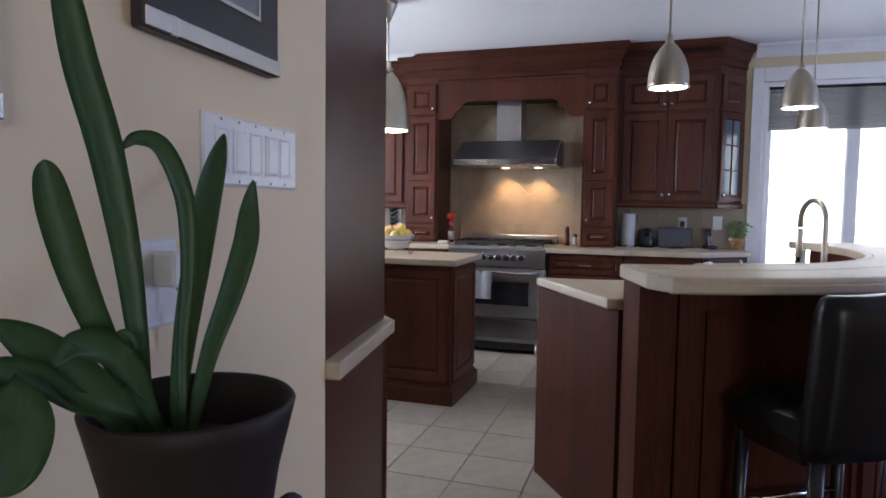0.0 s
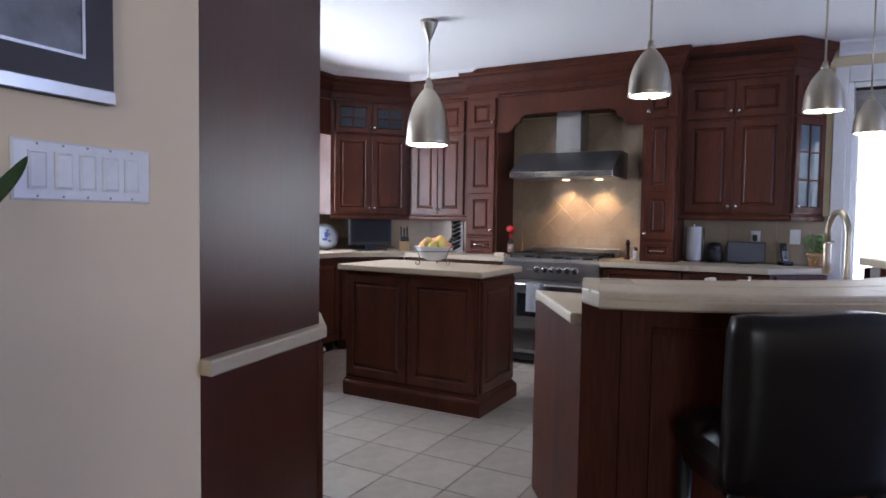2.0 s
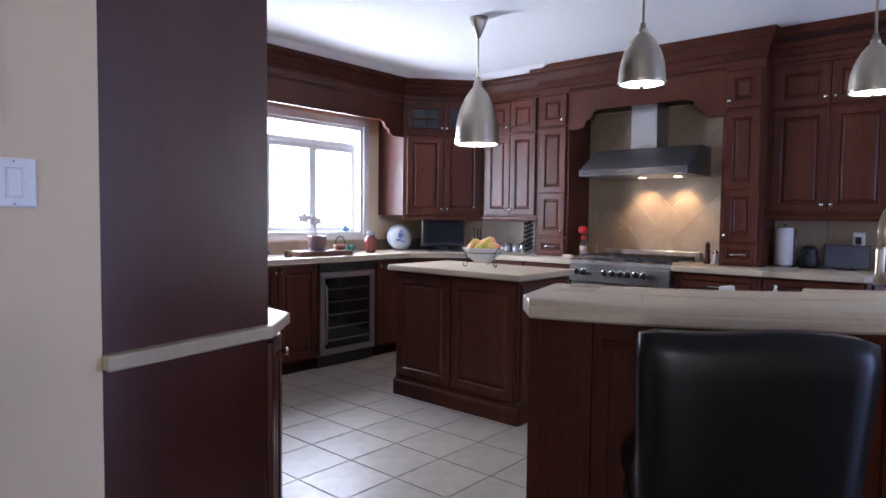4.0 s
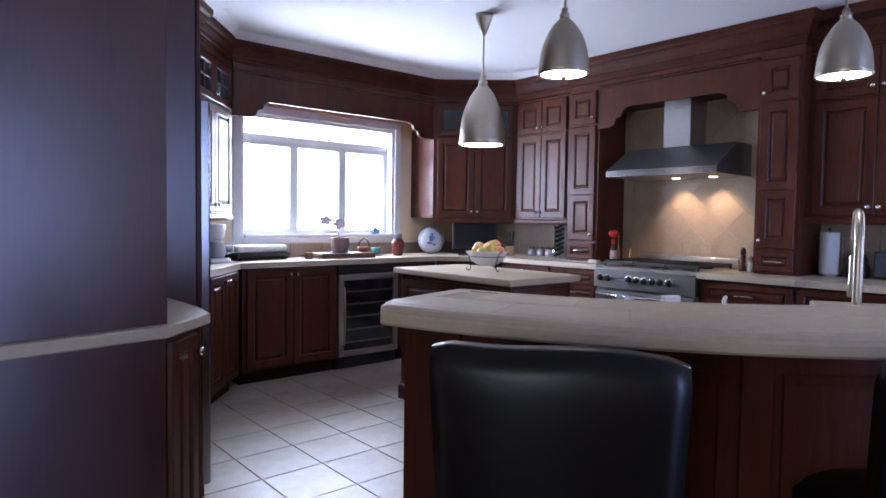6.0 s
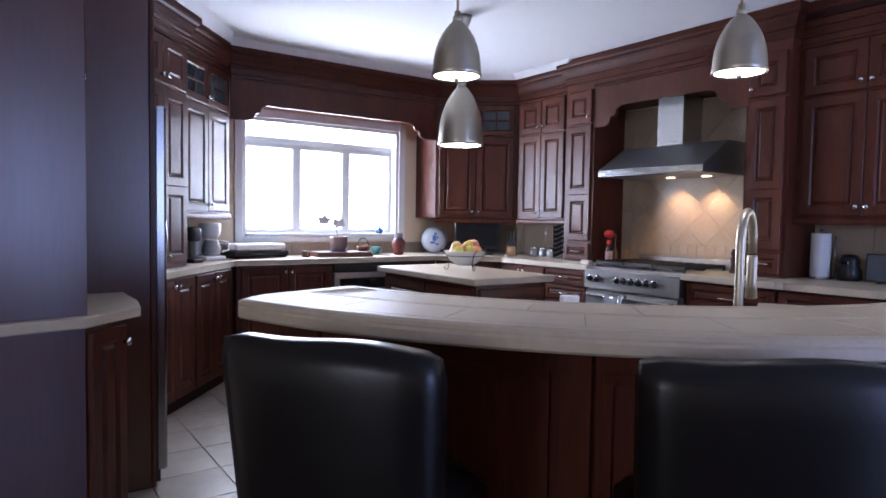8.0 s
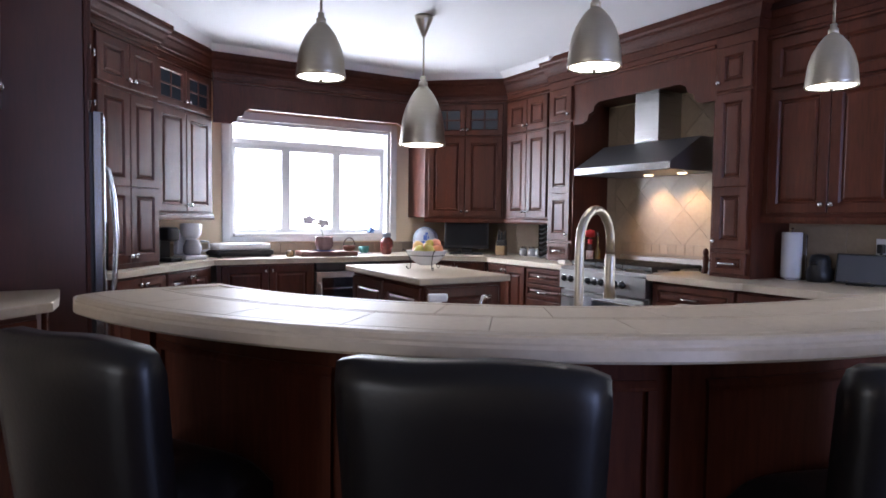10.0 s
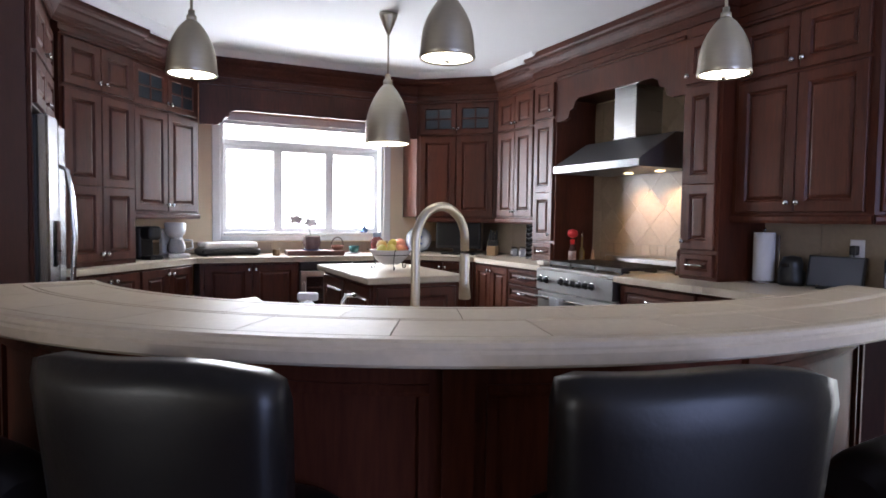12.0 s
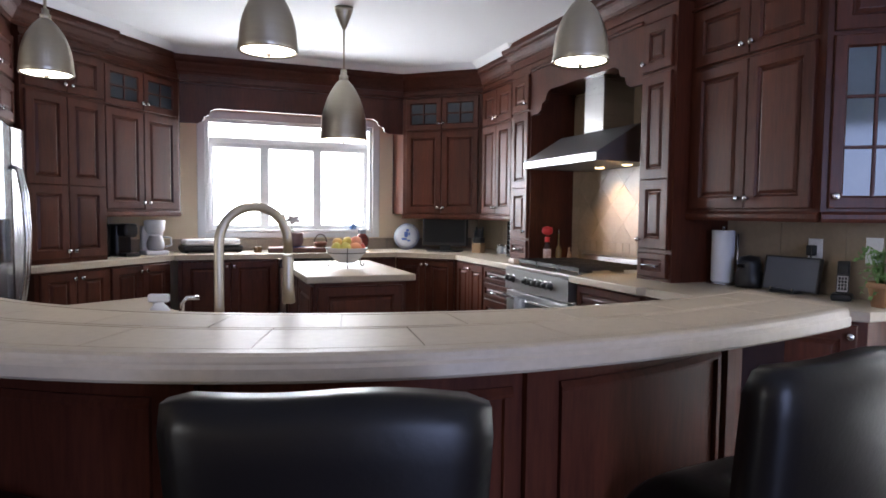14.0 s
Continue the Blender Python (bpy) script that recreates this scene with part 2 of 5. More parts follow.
def glass_door(parent, x0, z0, x1, z1, hand, cols=2, rows=2, y=0.0, kz=None, pane=None):
    g, f, t = 0.002, 0.045, 0.02
    x0, x1, z0, z1 = x0 + g, x1 - g, z0 + g, z1 - g
    ob = part("glass_door", rings(x0, z0, x1, z1, [(0, y), (0, y - t + 0.004), (0.004, y - t), (f, y - t), (f + 0.008, y - t + 0.010), (f + 0.008, y)], True), WOOD, parent)
    a0, a1, b0, b1 = x0 + f, x1 - f, z0 + f, z1 - f
    for i in range(1, cols):
        x = a0 + (a1 - a0) * i / cols
        part("muntin", box(x - 0.007, y - 0.016, b0, x + 0.007, y - 0.004, b1, 0.003), WOOD, ob)
    for j in range(1, rows):
        z = b0 + (b1 - b0) * j / rows
        part("muntin", box(a0, y - 0.0155, z - 0.007, a1, y - 0.0045, z + 0.007, 0.003), WOOD, ob)
    part("pane", box(a0 - 0.004, y - 0.009, b0 - 0.004, a1 + 0.004, y - 0.006, b1 + 0.004), pane or TOPGLASS, ob, "dark glazed pane")
    k = kz if kz is not None else z0 + 0.05
    knob(ob, x0 + 0.022 if hand == "l" else x1 - 0.022, y - 0.02, k)
    return ob


def turn(x, y, z, yaw):
    return pose(x, y, z, 0, 0, yaw)


# plan
CEILING = 2.60
EAST, NORTH, SOUTH, WEST = 2.19, 2.55, -6.0, -8.0
COUNTER = 0.915
LDIR, RDIR = 50.0, -52.0          # turn of the two slanted corner runs


def arc(cx, cy, r, a0, a1, n):
    return [(cx + r * math.cos(radians(a0 + (a1 - a0) * k / n)), cy + r * math.sin(radians(a0 + (a1 - a0) * k / n))) for k in range(n + 1)]


# ---- shell ----
whole("floor", box(WEST - 0.2, SOUTH - 0.2, -0.2, EAST + 0.2, NORTH + 0.2, -0.011), GROUT, "grey grout bed under the floor tiles", kind="structure")
whole("ceiling", box(WEST - 0.2, SOUTH - 0.2, CEILING, EAST + 0.2, NORTH + 0.2, CEILING + 0.2), CEIL, "smooth white painted ceiling", kind="structure")


def wall_with_hole(name, along, at, thick, s0, s1, h0, h1, b0, b1, material, label):
    """A wall along 'x' or 'y' from s0 to s1 with one opening h0..h1, b0..b1."""
    cells = [(s0, h0, 0, CEILING), (h1, s1, 0, CEILING), (h0, h1, 0, b0), (h0, h1, b1, CEILING)]
    bms = []
    for a, b, z0, z1 in cells:
        if b - a > 1e-4 and z1 - z0 > 1e-4:
            bms.append(box(a, at, z0, b, at + thick, z1) if along == "x" else box(at, a, z0, at + thick, b, z1))
    return whole(name, join(*bms), material, label, kind="structure")


WX0, WX1, WZ0, WZ1 = -0.50, 1.04, 1.08, 2.10
wall_with_hole("wall_north", "x", NORTH, 0.2, WEST, EAST + 0.2, WX0, WX1, WZ0, WZ1, WALL, "beige painted kitchen wall with a window")
wall_with_hole("wall_east", "y", EAST, 0.2, SOUTH, NORTH, -3.35, -1.97, 0.12, 2.30, YELLOW, "cream painted wall with a tall window")
wall_with_hole("wall_south", "x", SOUTH - 0.2, 0.2, WEST, EAST + 0.2, -0.55, 0.75, 0.02, 2.25, WALL, "beige painted wall of the living area")
# opening added around the west fill lamp
wall_with_hole("wall_west", "y", WEST - 0.2, 0.2, SOUTH, NORTH, -4.8, -3.0, 0.6, 2.2, WALL, "unseen beige wall with an opening for the fill lamp")
whole("wall_switches", prism([(WEST, -0.772), (-2.482, -0.469), (-2.482, -0.28), (WEST, -0.28)], 0, CEILING), WALL, "beige painted wall beside the kitchen opening", kind="structure")
whole("wall_fridge", box(-2.70, -0.275, 0, -2.484, NORTH, CEILING), WALL, "plain wall behind the fridge", kind="structure")

# ---- windows ----


def plate(poly, t):
    """A board in the xz plane, from y = 0 back to y = t."""
    return moved(prism(poly, -t, 0, 0.0), pose(0, 0, 0, 90))


win = thing("window_1", turn(0, 0, 0, 0), "white framed three-pane kitchen window, very bright outside", "window", kind="structure")
for name, b in (("jamb", (WX0, NORTH, WZ0, WX0 + 0.03, NORTH + 0.2, WZ1)), ("jamb", (WX1 - 0.03, NORTH, WZ0, WX1, NORTH + 0.2, WZ1)),
                ("head", (WX0 + 0.03, NORTH, WZ1 - 0.03, WX1 - 0.03, NORTH + 0.2, WZ1)), ("window_sill", (WX0 + 0.03, NORTH - 0.03, WZ0, WX1 - 0.03, NORTH + 0.2, WZ0 + 0.025))):
    part(name, box(*b, 0.003), WHITE, win)
for x0, x1, z0, z1 in ((WX0 - 0.07, WX0, WZ0 - 0.05, WZ1 + 0.07), (WX1, WX1 + 0.07, WZ0 - 0.05, WZ1 + 0.07), (WX0, WX1, WZ1, WZ1 + 0.07), (WX0, WX1, WZ0 - 0.05, WZ0 - 0.002)):
    part("casing", box(x0, NORTH - 0.022, z0, x1, NORTH - 0.001, z1, 0.005, 2), WHITE, win)
FRX = [WX0 + 0.03, WX0 + 0.03 + 0.493, WX0 + 0.03 + 0.987, WX1 - 0.03]
part("window_frame", box(WX0 + 0.03, NORTH + 0.08, WZ1 - 0.20, WX1 - 0.03, NORTH + 0.14, WZ1 - 0.15, 0.004), WHITE, win)
for a, b in zip(FRX, FRX[1:]):
    sash = part("sash", rings(a, WZ0 + 0.025, b, WZ1 - 0.20, [(0, NORTH + 0.13), (0, NORTH + 0.09), (0.035, NORTH + 0.09), (0.045, NORTH + 0.105), (0.045, NORTH + 0.13)], True), WHITE, win)
    pane = part("pane", box(a + 0.04, NORTH + 0.112, WZ0 + 0.065, b - 0.04, NORTH + 0.116, WZ1 - 0.24), GLASS, sash)
    pane.visible_shadow = False
whole("backdrop", box(-3.0, NORTH + 1.2, -1.0, 3.6, NORTH + 1.22, 4.5), SKYGLOW, "bright overcast distance outside the window", kind="structure")

win2 = thing("window_2", turn(0, 0, 0, 0), "tall white framed patio window with dark slatted blinds", "window", kind="structure")
Y0, Y1, BZ0, BZ1 = -3.35, -1.97, 0.12, 2.30
for b in ((EAST, Y0, BZ0, EAST + 0.2, Y0 + 0.04, BZ1), (EAST, Y1 - 0.04, BZ0, EAST + 0.2, Y1, BZ1)):
    part("jamb", box(*b, 0.003), WHITE, win2)
part("head", box(EAST, Y0 + 0.04, BZ1 - 0.04, EAST + 0.2, Y1 - 0.04, BZ1, 0.003), WHITE, win2)
part("window_sill", box(EAST - 0.02, Y0 + 0.04, BZ0, EAST + 0.2, Y1 - 0.04, BZ0 + 0.03, 0.003), WHITE, win2)
for y0, y1, z0, z1 in ((Y1, Y1 + 0.09, 0.02, BZ1 + 0.12), (Y0 - 0.10, Y0, 0.02, BZ1 + 0.12), (Y0, Y1, BZ1, BZ1 + 0.12)):
    part("casing", box(EAST - 0.025, y0, z0, EAST - 0.001, y1, z1, 0.006, 2), WHITE, win2)
for k in range(2):
    a = Y0 + 0.04 + k * (Y1 - Y0 - 0.08) / 2
    b = a + (Y1 - Y0 - 0.08) / 2
    bm = moved(rings(0, BZ0 + 0.03, b - a, BZ1 - 0.04, [(0, 0.05), (0, 0), (0.04, 0), (0.05, 0.015), (0.05, 0.05)], True), pose(EAST + 0.08, b, 0, 0, 0, -90))
    sash = part("sash", bm, WHITE, win2)
    pane = part("pane", box(EAST + 0.11, a + 0.045, BZ0 + 0.07, EAST + 0.115, b - 0.045, BZ1 - 0.08), GLASS, sash)
    pane.visible_shadow = False
blind = thing("window_blind", turn(EAST + 0.03, (Y0 + Y1) / 2, 1.90, 0), "dark brown slatted blind, half raised in the window", "blind")
part("headrail", box(-0.025, -0.64, 0.34, 0.025, 0.64, 0.395, 0.004), WOOD_DK, blind)
SLAT = mesh_of("slat", moved(box(-0.022, -0.635, -0.0015, 0.022, 0.635, 0.0015), pose(0, 0, 0, 0, 27, 0)), SLATS)
for k in range(13):
    s = new("slat", SLAT)
    s.parent, s.location = blind, (0, 0, 0.02 + 0.025 * k)
whole("backdrop_east", box(EAST + 1.2, -7.0, -1.0, EAST + 1.22, 0.0, 4.5), mat("garden_backdrop", (0.9, 0.9, 0.9), 0.9, bump=0, emit=(0.96, 0.98, 1.0, 2.0)), "bright overcast garden distance", kind="structure")
whole("ground", box(-60, -60, -0.62, 60, 60, -0.6), mat("lawn", (0.07, 0.10, 0.04), 0.9), "plain lawn outside the house", kind="structure")
win3 = thing("window_3", turn(0, 0, 0, 0), "white framed living room window", "window", kind="structure")
for k in range(2):
    a = -0.55 + 0.65 * k
    bm = rings(a, 0.02, a + 0.65, 2.25, [(0, SOUTH - 0.12), (0, SOUTH - 0.06), (0.05, SOUTH - 0.06), (0.06, SOUTH - 0.12)], True)
    part("sash", bm, WHITE, win3)

# cream crown moulding on the painted walls
COVE = [(0, CEILING - 0.10), (0.012, CEILING - 0.10), (0.018, CEILING - 0.08), (0.05, CEILING - 0.035), (0.075, CEILING - 0.018), (0.08, CEILING), (0, CEILING)]
whole("trim_crown_east", sweep([(EAST, -1.9), (EAST, SOUTH)], COVE), WHITE, "white painted crown moulding", kind="structure")

# ---- cabinets ----


def body(name, poly, z0, z1, parent, m, material=None):
    return part(name, moved(prism(poly, z0, z1), m.inverted()), material or WOOD, parent)


def uppers(name, x, y, yaw, w, d, z0, glass_top, label, poly=None, rail=True, split=2.03):
    m = turn(x, y, z0, yaw)
    ob = thing(name, m, label, "cabinet")
    if poly:
        body("body", poly, z0, 2.50, ob, m)
    else:
        part("body", box(0, 0, 0, w, d, 2.50 - z0), WOOD, ob)
    if rail:
        part("light_rail", moved(sweep([(0, 0), (w, 0)], [(0, -0.045), (0.012, -0.045), (0.018, -0.03), (0.018, -0.012), (0.008, 0.0), (0, 0.0)]), pose(0, 0, 0.0)), WOOD, ob)
    st = 0.035
    mid = w / 2
    a, b = 0.012, split - z0
    for hand, x0, x1 in (("r", st, mid), ("l", mid, w - st)):
        door(ob, x0, a, x1, b, hand)
        (glass_door if glass_top else door)(ob, x0, b + 0.015, x1, 2.335 - z0, hand)
    part("bead", moved(sweep([(0.0, 0), (w, 0)], [(0, 2.345 - z0), (0.014, 2.345 - z0), (0.014, 2.358 - z0), (0.006, 2.368 - z0), (0, 2.368 - z0)]), pose(0, 0, 0)), WOOD, ob)
    return ob


def two_panel(parent, x0, z0, x1, z1, zs, hand):
    ob = part("door", join(raised(x0 + 0.002, z0 + 0.002, x1 - 0.002, zs), raised(x0 + 0.002, zs, x1 - 0.002, z1 - 0.002)), WOOD, parent)
    if hand:
        knob(ob, x1 - 0.025 if hand == "r" else x0 + 0.025, -0.02, z0 + 0.05)
    return ob


# tall pantry and glazed corner unit, slanted
PX, PY = -1.585, 1.105
ux, uy = math.cos(radians(LDIR)), math.sin(radians(LDIR))
pm = turn(PX, PY, COUNTER, LDIR)
pantry = thing("pantry_cabinet", pm, "tall dark mahogany pantry cabinet standing on the counter", "cabinet")
part("body", box(0, 0, 0.0, 0.635, 0.45, 2.50 - COUNTER), WOOD, pantry)
for hand, x0, x1 in (("r", 0.02, 0.3175), ("l", 0.3175, 0.615)):
    two_panel(pantry, x0, 0.03, x1, 2.03 - COUNTER, 0.52, hand)
    door(pantry, x0, 2.05 - COUNTER, x1, 2.335 - COUNTER, hand)
part("bead", sweep([(0, 0), (0.635, 0), (0.635, 0.1)], [(0, 1.43), (0.014, 1.43), (0.014, 1.443), (0.006, 1.453), (0, 1.453)]), WOOD, pantry)
rec = 0.05
lx, ly = PX + 0.635 * ux - rec * uy, PY + 0.635 * uy + rec * ux
LW = 0.79
ex, ey = lx + LW * ux, ly + LW * uy
uppers("wall_cabinet", lx, ly, LDIR, LW, 0.3, 1.27, True, "dark mahogany wall cabinet with small glazed top doors beside the window",
       [(lx, ly), (ex, ey), (ex - 0.0, NORTH), (lx - 0.45, NORTH)])
# right slanted corner and range wall
DX0, DY0, DX1, DY1 = 1.25, 2.205, 1.835, 1.68
DYAW = math.degrees(math.atan2(DY1 - DY0, DX1 - DX0))
uppers("wall_cabinet", DX0, DY0, DYAW, math.hypot(DX1 - DX0, DY1 - DY0), 0.3, 1.265, True, "dark mahogany corner wall cabinet with glazed top doors",
       [(DX0, DY0), (DX1, DY1), (EAST, DY1), (EAST, NORTH), (DX0, NORTH)])
uppers("wall_cabinet", 1.83, 1.675, -90, 0.635, EAST - 1.83, 1.265, False, "dark mahogany wall cabinet with four raised-panel doors")
uppers("wall_cabinet", 1.90, -0.835, -90, 0.775, EAST - 1.90, 1.30, False, "large dark mahogany wall cabinet beside the range column")
GYAW = -38
gm = turn(1.90, -1.612, 1.30, GYAW)
gcab = thing("glass_cabinet", gm, "dark wood end cabinet with a glazed six-pane door", "cabinet")
gx, gy = 1.90 + 0.366 * math.cos(radians(GYAW)), -1.612 + 0.366 * math.sin(radians(GYAW))
body("body", [(1.90, -1.612), (gx, gy), (EAST, gy), (EAST, -1.612)], 1.30, 2.50, gcab, gm)
glass_door(gcab, 0.022, 0.012, 0.345, 0.73, "l", 2, 3, pane=CABGLASS)
door(gcab, 0.022, 0.745, 0.345, 1.035, "")
part("light_rail", sweep([(0, 0), (0.366, 0)], [(0, -0.045), (0.012, -0.045), (0.018, -0.03), (0.018, -0.012), (0.008, 0), (0, 0)]), WOOD, gcab)


def column(y, w, hand):
    m = turn(1.80, y, COUNTER, -90)
    ob = thing("column_cabinet", m, "narrow dark mahogany tower with a small drawer, beside the range", "cabinet")
    part("body", box(0, 0, 0, w, EAST - 1.80, 2.50 - COUNTER), WOOD, ob)
    door(ob, 0.02, 0.02, w - 0.02, 0.155, "p", name="drawer")
    two_panel(ob, 0.02, 0.175, w - 0.02, 2.05 - COUNTER, 0.56, hand)
    door(ob, 0.02, 2.065 - COUNTER, w - 0.02, 2.335 - COUNTER, hand)
    return ob


column(1.035, 0.31, "r")
column(-0.555, 0.28, "l")


def ogee(w, low, high, end, run):
    """Outline of a valance board: straight ends, stepped curve up to a raised middle."""
    side = [(0, low), (end, low), (end + 0.25 * run, low + 0.02 * 1), (end + 0.35 * run, low + 0.45 * (high - low)), (end + 0.62 * run, low + 0.55 * (high - low)),
            (end + 0.72 * run, low + 0.85 * (high - low)), (end + run, high)]
    return side + [(w - x, z) for x, z in side[::-1]]


hv = thing("range_valance", turn(1.80, 0.725, 0, -90), "dark mahogany arched valance over the range", "valance")
part("board", plate(ogee(1.28, 2.02, 2.17, 0.10, 0.17) + [(1.28, 2.50), (0, 2.50)], 0.03), WOOD, hv)
part("bead", sweep([(0, 0), (1.28, 0)], [(0, 2.345), (0.014, 2.345), (0.014, 2.358), (0.006, 2.368), (0, 2.368)]), WOOD, hv)
part("soffit", box(0, 0.03, 2.20, 1.28, EAST - 1.80, 2.22), WOOD, hv)
VX0, VX1, VY = -0.70, 1.245, 2.20
wv = thing("window_valance", turn(VX0, VY, 0, 0), "dark mahogany shaped valance above the window", "valance")
part("board", plate(ogee(VX1 - VX0, 2.01, 2.14, 0.14, 0.15) + [(VX1 - VX0, 2.50), (0, 2.50)], 0.03), WOOD, wv)
part("bead", sweep([(0, 0), (VX1 - VX0, 0)], [(0, 2.335), (0.018, 2.335), (0.018, 2.35), (0.006, 2.362), (0, 2.362)]), WOOD, wv)
part("soffit", box(0, 0.03, 2.40, VX1 - VX0, NORTH - VY, 2.42), WOOD, wv)
# crown along all the cabinet tops
CROWN = [(0, 2.405), (0.012, 2.405), (0.014, 2.425), (0.024, 2.432), (0.030, 2.452), (0.048, 2.485), (0.052, 2.500), (0.068, 2.512), (0.075, 2.528), (0.075, 2.556), (0, 2.556)]
ax, ay = PX + 0.635 * ux, PY + 0.635 * uy
whole("trim_crown_pantry", sweep([(-1.62, 0.30), (-1.62, PY - 0.05), (PX, PY), (ax, ay), (ax - 0.10, ay + 0.08)], CROWN), MOULD, "dark mahogany crown moulding", kind="structure")
CROWN_HIGH = [(o, z + 0.032 if 2.41 < z < 2.55 else CEILING - 0.001 if z > 2.55 else z) for o, z in CROWN]
whole("trim_crown", sweep([(lx, ly), (ex, ey), (ex + 0.01, VY), (DX0, VY), (DX1, DY1), (1.83, 1.045)], CROWN), MOULD, "dark mahogany crown moulding along the cabinets", kind="structure")
whole("trim_crown_range", sweep([(1.84, 1.04), (1.80, 1.035), (1.80, -0.835), (1.90, -0.84), (1.90, -1.612), (gx, gy)], CROWN_HIGH), MOULD,
      "dark mahogany crown moulding over the range wall", kind="structure")
# white filler added to hide the dark gap between crown and ceiling
COVER = [(0, 2.557), (0.072, 2.557), (0.15, CEILING - 0.001), (0, CEILING - 0.001)]
whole("gap_filler_pantry", sweep([(-1.62, 0.30), (-1.62, PY - 0.05), (PX, PY), (ax, ay), (ax - 0.10, ay + 0.08)], COVER), CEIL, "white filler added over the dark gap above the cabinets", kind="structure")
whole("gap_filler", sweep([(lx, ly), (ex, ey), (ex + 0.01, VY), (DX0, VY), (DX1, DY1), (1.83, 1.06), (1.98, 1.055)], COVER), CEIL, "white filler added over the dark gap above the cabinets", kind="structure")
whole("trim_cabinet_top", box(1.84, -1.60, 2.50, EAST, 1.6, 2.535), WOOD_DK, "dark closing board on the cabinet tops", kind="structure")

# ---- base cabinets ----


def base(x, y, yaw, w, fronts, label, depth=0.5):
    """fronts: (x0, x1, kind): d2 a pair of doors, dl/dr one door, dr3 drawers."""
    m = turn(x, y, 0, yaw)
    ob = thing("base_cabinet", m, label, "cabinet")
    part("body", box(0, 0, 0.10, w, depth, 0.873), WOOD, ob)
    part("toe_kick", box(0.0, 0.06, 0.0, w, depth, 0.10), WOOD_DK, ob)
    for x0, x1, k in fronts:
        if k == "d2":
            c = (x0 + x1) / 2
            door(ob, x0, 0.115, c, 0.86, "r", kz=0.815)
            door(ob, c, 0.115, x1, 0.86, "l", kz=0.815)
        elif k == "dr3":
            for z0, z1 in ((0.115, 0.36), (0.365, 0.61), (0.615, 0.735), (0.74, 0.86)):
                door(ob, x0, z0, x1, z1, "p", name="drawer")
        elif k == "top":
            door(ob, x0, 0.70, x1, 0.86, "p", name="drawer")
            door(ob, x0, 0.115, (x0 + x1) / 2, 0.69, "r", kz=0.64)
            door(ob, (x0 + x1) / 2, 0.115, x1, 0.69, "l", kz=0.64)
        else:
            door(ob, x0, 0.115, x1, 0.86, k[-1], kz=0.815)
    return ob


bx, by = PX + 0.08 * uy, PY - 0.08 * ux
base(bx, by, LDIR, 1.165, [(0.03, 0.56, "d2"), (0.58, 1.14, "d2")], "dark mahogany slanted base cabinet under the coffee maker", 0.45)
base(-0.72, 2.0, 0, 0.795, [(0.03, 0.78, "d2")], "dark mahogany base cabinet with two doors under the window", NORTH - 2.0)
base(0.69, 2.0, 0, 0.43, [(0.02, 0.42, "dl")], "dark mahogany base cabinet beside the wine cooler", NORTH - 2.0)
base(1.125, 1.995, -45, 0.605, [(0.02, 0.585, "d2")], "dark mahogany corner base cabinet with two doors", 0.4)
base(1.56, 1.56, -90, 1.03, [(0.02, 0.55, "d2"), (0.57, 1.01, "dr3")], "dark mahogany base cabinet with doors and drawers beside the range", EAST - 1.56)
base(1.56, -0.312, -90, 1.2, [(0.02, 0.6, "top"), (0.62, 1.18, "top")], "dark mahogany base cabinet with drawers beside the range", EAST - 1.56)
gm = turn(1.56, -1.515, 0, -49)
gb = thing("base_cabinet", gm, "dark mahogany slanted end base cabinet with a light door edge", "cabinet")
body("body", [(1.56, -1.515), (1.87, -1.86), (EAST, -1.86), (EAST, -1.515)], 0.0, 0.873, gb, gm)
door(gb, 0.03, 0.115, 0.43, 0.86, "r", kz=0.815)

wc = thing("wine_cooler", turn(0.082, 1.995, 0, 0), "black wine cooler with a steel framed glass door under the counter", "wine cooler")
part("body", box(0, 0.02, 0.02, 0.60, 0.5, 0.87), BLACK, wc)
part("control_panel", box(0.0, -0.01, 0.80, 0.60, 0.02, 0.868, 0.004), BLACK, wc)
d = part("door_frame", rings(0.003, 0.11, 0.597, 0.79, [(0, 0.02), (0, -0.016), (0.004, -0.02), (0.045, -0.02), (0.05, -0.012), (0.05, 0.02)], True), STEEL, wc, "brushed steel door frame")
part("glass_panel", box(0.05, -0.008, 0.16, 0.55, -0.002, 0.74), DARKGLASS, d)
for k in range(5):
    part("shelf_edge", box(0.055, -0.014, 0.22 + 0.105 * k, 0.545, -0.0085, 0.235 + 0.105 * k), STEEL_DK, d)
part("handle", tube([(0.03, -0.02, 0.2), (0.03, -0.06, 0.22), (0.03, -0.068, 0.45), (0.03, -0.06, 0.68), (0.03, -0.02, 0.70)], 0.009, 8), STEEL, d)
part("plinth", box(0, 0.05, 0, 0.6, 0.45, 0.10), BLACK, wc)

# counters
whole("countertop", prism([(-1.56, 0.995 + 0.03), (-1.50, 1.03), (-0.745, 1.965), (1.11, 1.965), (1.53, 1.545), (1.53, 0.528), (EAST, 0.528), (EAST, NORTH), (-1.6, NORTH), (-2.1, 1.6)], 0.873, COUNTER, 0.006), STONE,
      "beige stone countertop along the window and range wall", "countertop")
whole("countertop", prism([(1.50, -0.312), (1.50, -0.93), (1.53, -0.97), (1.53, -1.50), (1.85, -1.88), (EAST, -1.88), (EAST, -0.312)][::-1], 0.873, COUNTER, 0.006), STONE,
      "beige stone countertop beside the range", "countertop")

